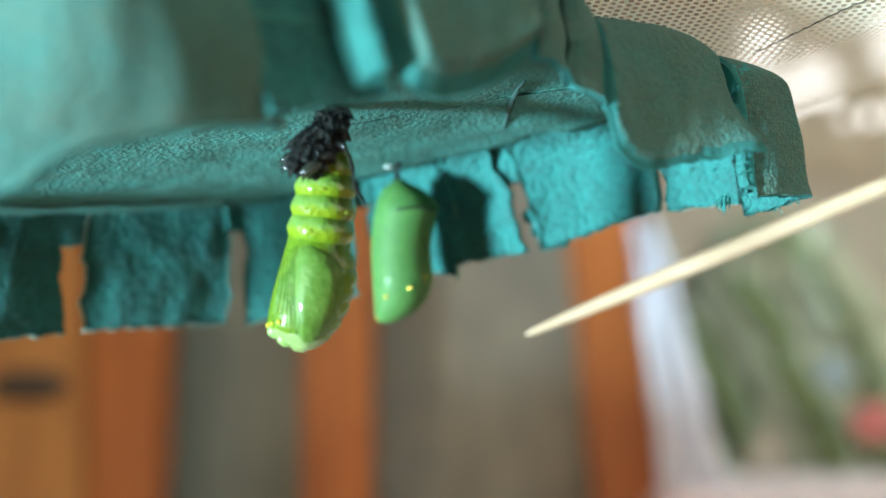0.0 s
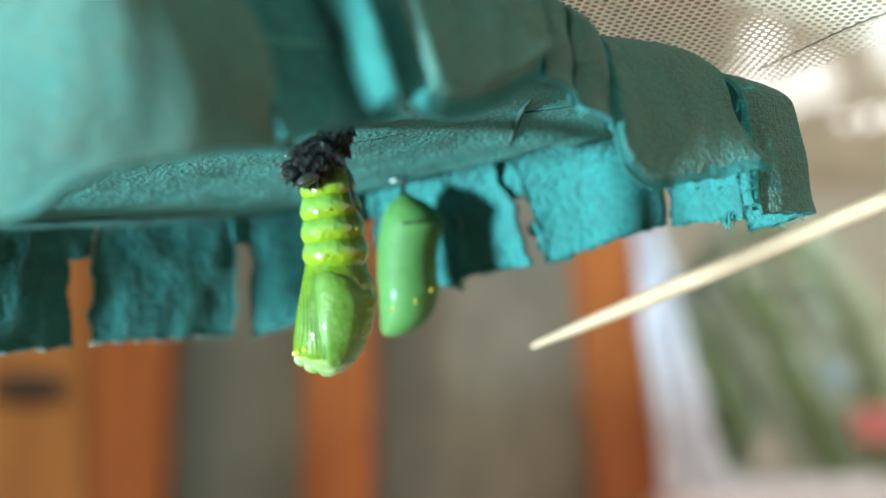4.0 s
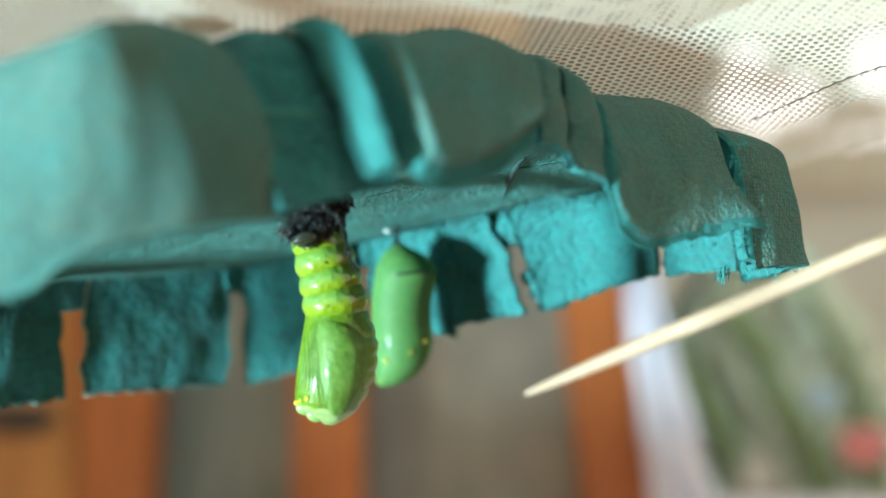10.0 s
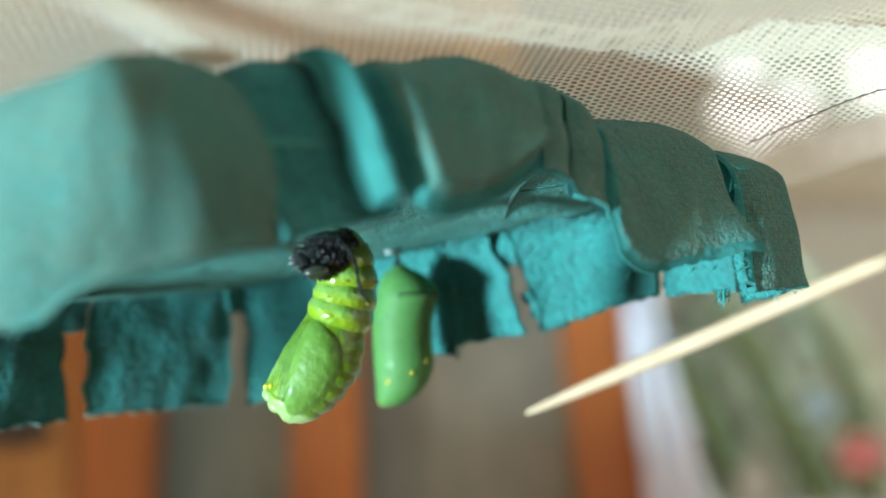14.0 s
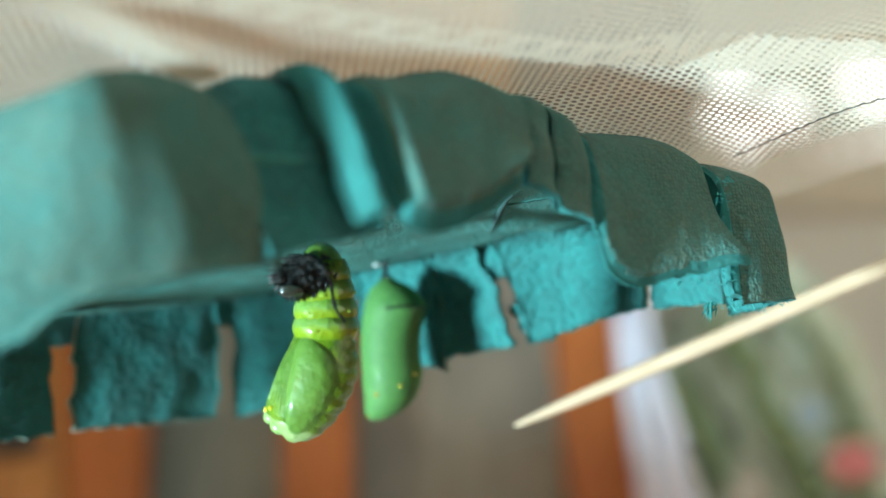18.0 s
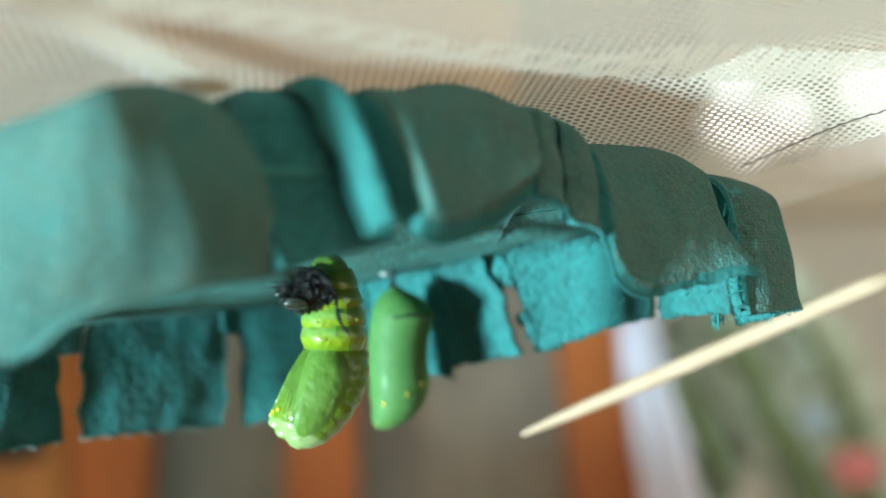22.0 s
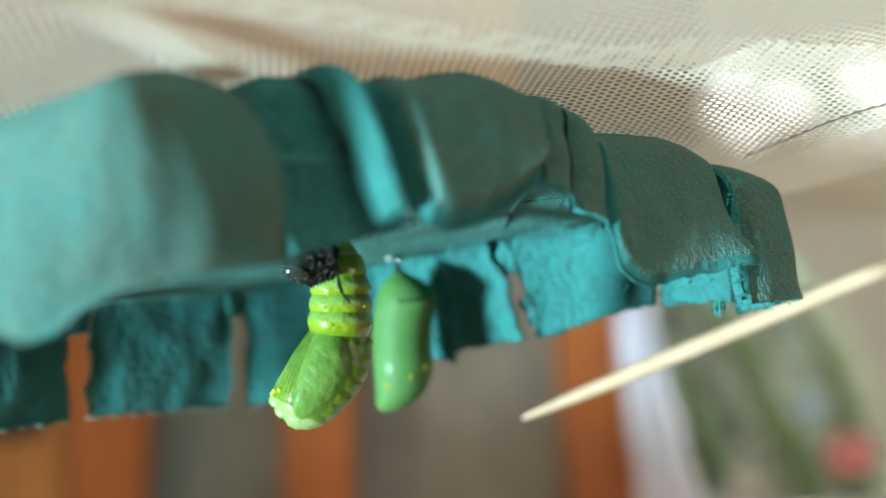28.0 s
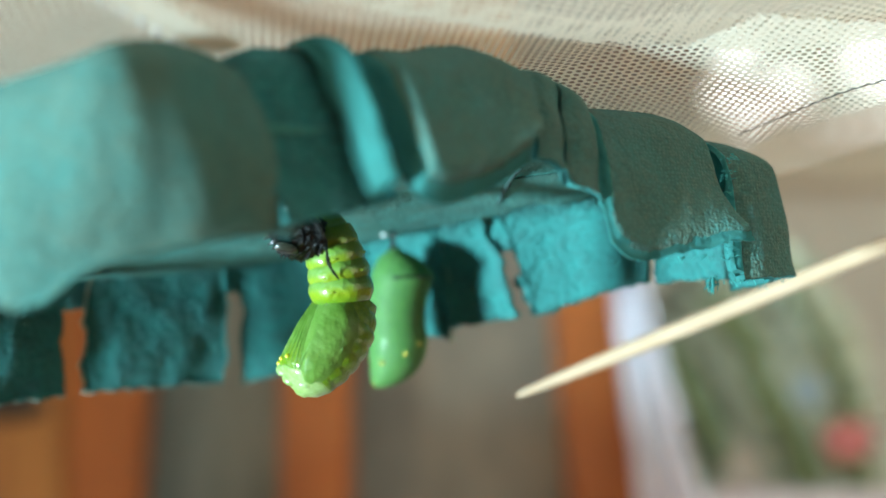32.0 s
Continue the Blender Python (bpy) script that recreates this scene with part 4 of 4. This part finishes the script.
            sec.append((z * length / 2 * 1.15 * PX, 0, r * PX, r * PX * 0.95))
        ring = part("ring", loft("ring", sec, 40, 0.035), RING, p)
        for q in (-1, 2):
            t = -math.pi / 2 + q * 0.42 + 0.23 * (i % 3)
            c = Vector((w * 0.985 * math.cos(t), w * 0.94 * math.sin(t), -length * (0.12 + 0.03 * (q % 2)))) * PX * U
            part("wart", ball("wart", c, (6 * PX * U, 2.6 * PX * U, 3 * PX * U), 8), RING, ring)
        pieces[f] = ring
    stalk = part("cremaster", tube("cremaster", [Vector((0, 0, z * PX * U)) for z in (26, 10, -8, -24, -36)], [r * PX * U for r in (4, 6, 8, 8, 4)], 12), BLACK, p, "black crumpled tail stalk")
    pieces[0.05] = stalk
    return p, pieces


def spine(cx, cz, lean, t):
    """The abdomen's line from the anchor to the wing cases, for one pose of the wing cases: (fraction) -> x, z, lean."""
    up = np.array([math.sin(radians(lean)), math.cos(radians(lean))])
    end = np.array([cx, cz]) + up * 85 * PX + np.array([up[1], -up[0]]) * (-2 * PX)
    start = np.array(ANCHOR)
    b = np.interp(t, [0, 1, 2, 4.5, 5.5, 6, 7, 7.5, 8, 9, 10, 10.5, 12, 13, 13.5, 14.5, 16.5, 17, 17.5, 19, 21, 22.5, 23, 25, 25.5, 27.5, 29, 30.5, 31, 32],
                  [5, 5, 0, -45, -55, -45, 10, 10, -30, -55, -60, 10, -38, -28, 30, 30, 5, -20, 5, 0, -8, 0, 5, -5, 5, 5, -5, 5, -15, -18])
    steep = radians(lean * (1 if t < 15 else 0.35))
    c1, c2 = start + np.array([b, -45]) * PX, end + np.array([math.sin(steep), math.cos(steep)]) * (80 if t < 15 else 60) * PX
    k = np.linspace(0, 1, 40)[:, None]
    q = (1 - k) ** 3 * start + 3 * k * (1 - k) ** 2 * c1 + 3 * k * k * (1 - k) * c2 + k ** 3 * end
    d = np.concatenate([[0], np.cumsum(np.linalg.norm(np.diff(q, axis=0), axis=1))])

    def at(f):
        s = f * d[-1]
        p0, p1 = [np.array([np.interp(s + e, d, q[:, k]) for k in (0, 1)]) for e in (-0.3, 0.3)]
        p = np.array([np.interp(s, d, q[:, k]) for k in (0, 1)])
        return p[0], p[1], math.degrees(math.atan2(p0[0] - p1[0], p0[1] - p1[1]))
    return at


def skin_fold(name, parent, length, wide, count, seed, start, shift=0):
    """A crumpled sleeve of black skin with flat, pointed folds all round."""
    rnd = random.Random(seed)
    swell = lambda z: wide * float(np.interp(z / length, [0, 0.25, 0.6, 1], start))
    axis = lambda z: 3 * math.sin(z / 11) + shift * (1 - 0.8 * z / length)
    sec = []
    for z in np.linspace(0, length, 22):
        r = swell(z) * 0.9 + 4 * math.sin(z * 0.6)
        sec.append((z * PX, axis(z) * PX, r * PX, r * PX * 0.85))
    fold = part(name, loft(name, sec, 30, 0.3), BLACK, parent)
    layers = max(4, int(length / 8))
    for i in range(layers):
        z0 = -5 + (length - 2) * i / (layers - 1)
        lobes, verts, phase = 44, [], rnd.uniform(0, 6)
        for j in range(lobes):
            t = 2 * math.pi * j / lobes
            w = noise.noise((2.2 * math.cos(t), 2.2 * math.sin(t), i * 1.7 + seed))
            spike = (j % 3 == 0) * rnd.uniform(2, 11)
            r, z = swell(z0), z0 + 6 * math.sin(2 * t + phase) * 0.6 + 5 * w
            rim, drop = r + 5 + 6 * w + spike, 5 + rnd.uniform(0, 6)
            for rr, zz in ((r * 0.7, z + 3), (r + 2 + 3 * w, z + 2.5), (rim, z - drop), (r + 1, z - 3), (r * 0.7, z - 3)):
                verts.append(Vector((rr * math.cos(t) + axis(z0), rr * 0.85 * math.sin(t), zz)) * PX * U)
        me = mesh_of("frill", verts, grid_faces(lobes, 5) + [((lobes - 1) * 5 + j, (lobes - 1) * 5 + j + 1, j + 1, j) for j in range(4)], False)
        part("frill", me, BLACK, fold)
    for i in range(count // 3):
        z, t = rnd.uniform(-4, length), rnd.uniform(0, 2 * math.pi)
        r = swell(z)
        out, side = Vector((math.cos(t), math.sin(t), 0)), Vector((-math.sin(t), math.cos(t), 0))
        l = rnd.uniform(9, 17)
        pts = [(out * (r * 0.8 + l * q) + side * rnd.uniform(-2, 2) + Vector((axis(z), 0, z - l * 0.6 * q * q))) * PX * U for q in (0, 0.35, 0.7, 1)]
        part("skin_spike", tube("skin_spike", pts, [g * PX * U for g in (3.4, 2.8, 1.8, 0.5)], 6), BLACK, fold)
    return fold


def shed_skin():
    s = thing("shed_skin", (0, DEPTH * U, EYE), "crumpled black shed caterpillar skin with a trailing thread", "shed skin")
    skin_fold("lower_fold", s, 74, 33, 60, 4, [0.72, 0.95, 0.95, 0.8], -15)
    upper = skin_fold("upper_fold", s, 64, 30, 36, 9, [0.95, 0.95, 0.75, 0.45], -6)
    # pointed leaves of dried skin at the lower end
    rnd = random.Random(12)
    for k, (x, z, y) in enumerate(((-54, -13, -4), (-46, -22, -16), (-38, -28, -24), (-28, -27, -8), (-20, -30, -26), (-10, -27, -16), (0, -24, -6), (-34, -20, 12), (-14, -22, 14), (-58, 6, -10), (-56, 22, -6))):
        root = Vector((-16 + (x + 16) * 0.45, y * 1.1, max(6, z + 30)))
        tip = Vector((x, y, z))
        bend = Vector((rnd.uniform(-4, 4), -5, 3))
        pts = [(root + (tip - root) * q + bend * math.sin(math.pi * q)) * PX * U for q in np.linspace(0, 1, 7)]
        part("skin_lobe", tube("skin_lobe", pts, [g * PX * U for g in (6, 6.5, 6, 5, 3.8, 2.2, 0.4)], 8, 0.55), BLACK, s)
    # the head capsule lies along the lower end, ribbed lengthways
    sec = [(22 * q * PX, 1.5 * q * q * PX, 11 * max(0.03, 1 - abs(q) ** 2.6) ** 0.5 * PX, 10 * max(0.03, 1 - abs(q) ** 2.6) ** 0.5 * PX) for q in np.linspace(-1, 1, 18)]
    capsule = part("head_capsule", loft("head_capsule", sec, 28), SHINE, s, "glossy black head capsule with pale stripes")
    capsule.matrix_local = pose(3 * PX * U, -31 * PX * U, 5 * PX * U, 0, 27, 0)
    for x in (-5.5, -0.5, 4.5):
        pts = [Vector(((x * (1 - 0.3 * abs(q)) + 1.5 * q * q) * PX, -(10.2 * (1 - abs(q) ** 2.6) * (1 - (x / 11) ** 2)) ** 0.5 * 10.2 ** 0.5 * PX, 22 * q * PX)) * U for q in np.linspace(-0.75, 0.8, 10)]
        part("stripe", tube("stripe", pts, [g * PX * U for g in (0.3, 0.7, 1.0, 1.1, 1.1, 1.1, 1.0, 0.9, 0.6, 0.3)], 6), HUSK, capsule, "pale olive stripe")
    pts = [Vector((x * PX, -0.45 - 0.2 * math.sin(i * 0.5), z * PX)) * U for i, (x, z) in enumerate(curve_through([(48, 45), (63, 37), (73, 14), (78, -10), (85, -38), (99, -59)], 24))]
    strand = part("strand", tube("strand", pts, [3.3 * PX * U * (0.65 + 0.5 * abs(math.sin(i * 0.5))) * min(1, (24.5 - i) / 5) for i in range(24)], 8, 0.5), BLACK, s, "twisted black thread")
    for x0, z0, x1, z1 in ((-30, 8, -46, -12),):
        pts = [Vector((x0 + (x1 - x0) * q, -18, z0 + (z1 - z0) * q * q)) * PX * U for q in np.linspace(0, 1, 8)]
        part("hair", tube("hair", pts, 0.25 * PX * U, 5), SILK, s, "fine pale silk hair")
    return s, strand, upper


def skewer():
    a, b = place(3.17, 46.0, -3.31), place(22.5, 43.06, 5.0)
    s = thing("bamboo_skewer", a, "pointed pale bamboo skewer reaching in from the side", "skewer")
    r = 0.00165
    ts = [0, 0.004, 0.03, 0.1, 0.2, 0.3, 0.5, 0.75, 1]
    rr = [0.03, 0.22, 0.42, 0.68, 0.88, 0.97, 1, 1, 1]
    part("point", tube("point", [(b - a) * t for t in ts[:3]], [r * q for q in rr[:3]], 16, caps=False), BAMBOO, s, "sharpened tip")
    part("shaft", tube("shaft", [(b - a) * t for t in ts[2:]], [r * q for q in rr[2:]], 16, caps=False), BAMBOO, s)


room()
timber_frame()
holed_sheet()
sheer_strip()
plant()
towel()
netting()
egg_carton()
chrysalis()
PUPA_THING, PIECES = fresh_pupa()
SKIN, STRAND, UPPER = shed_skin()
skewer()


def motions():
    for key, ob in PIECES.items():
        rows = []
        for t, cx, cz, lean in SWAY:
            x, z, turn = (cx, cz, lean) if key == "thorax" else spine(cx, cz, lean, t)(key)
            rows.append((t, pose(x * U, 0, z * U, 0, turn, 0) @ (pose(0, 0, 0, np.interp(t, [0, 21.5, 22.5, 23, 24.5, 25, 25.5, 27.5, 28.5, 29, 29.5, 30.5, 31, 32], [0, 0, -25, 0, 0, -30, -15, 0, -18, -22, -5, 0, -16, -18]), 0, np.interp(t, [12, 14], [0, -18])) if key == "thorax" else Matrix())))
        walk(ob, rows)
    walk(SKIN, [(t, pose(x * 0.981 * U, (DEPTH - 0.7) * U, EYE + (z * 0.981 + 0.02) * U, 0, turn, 0)) for t, x, z, turn in SLIDE])
    walk(UPPER, [(t, pose(0, 0.25 * U, np.interp(t, [0, 5, 10, 13, 14, 20], [62, 60, 48, 40, 30, 22]) * PX * U)) for t, x, z, turn in SLIDE])
    walk(STRAND, [(t, pose(0, 0, 0, 0, -turn, 0)) for t, x, z, turn in SLIDE])


motions()
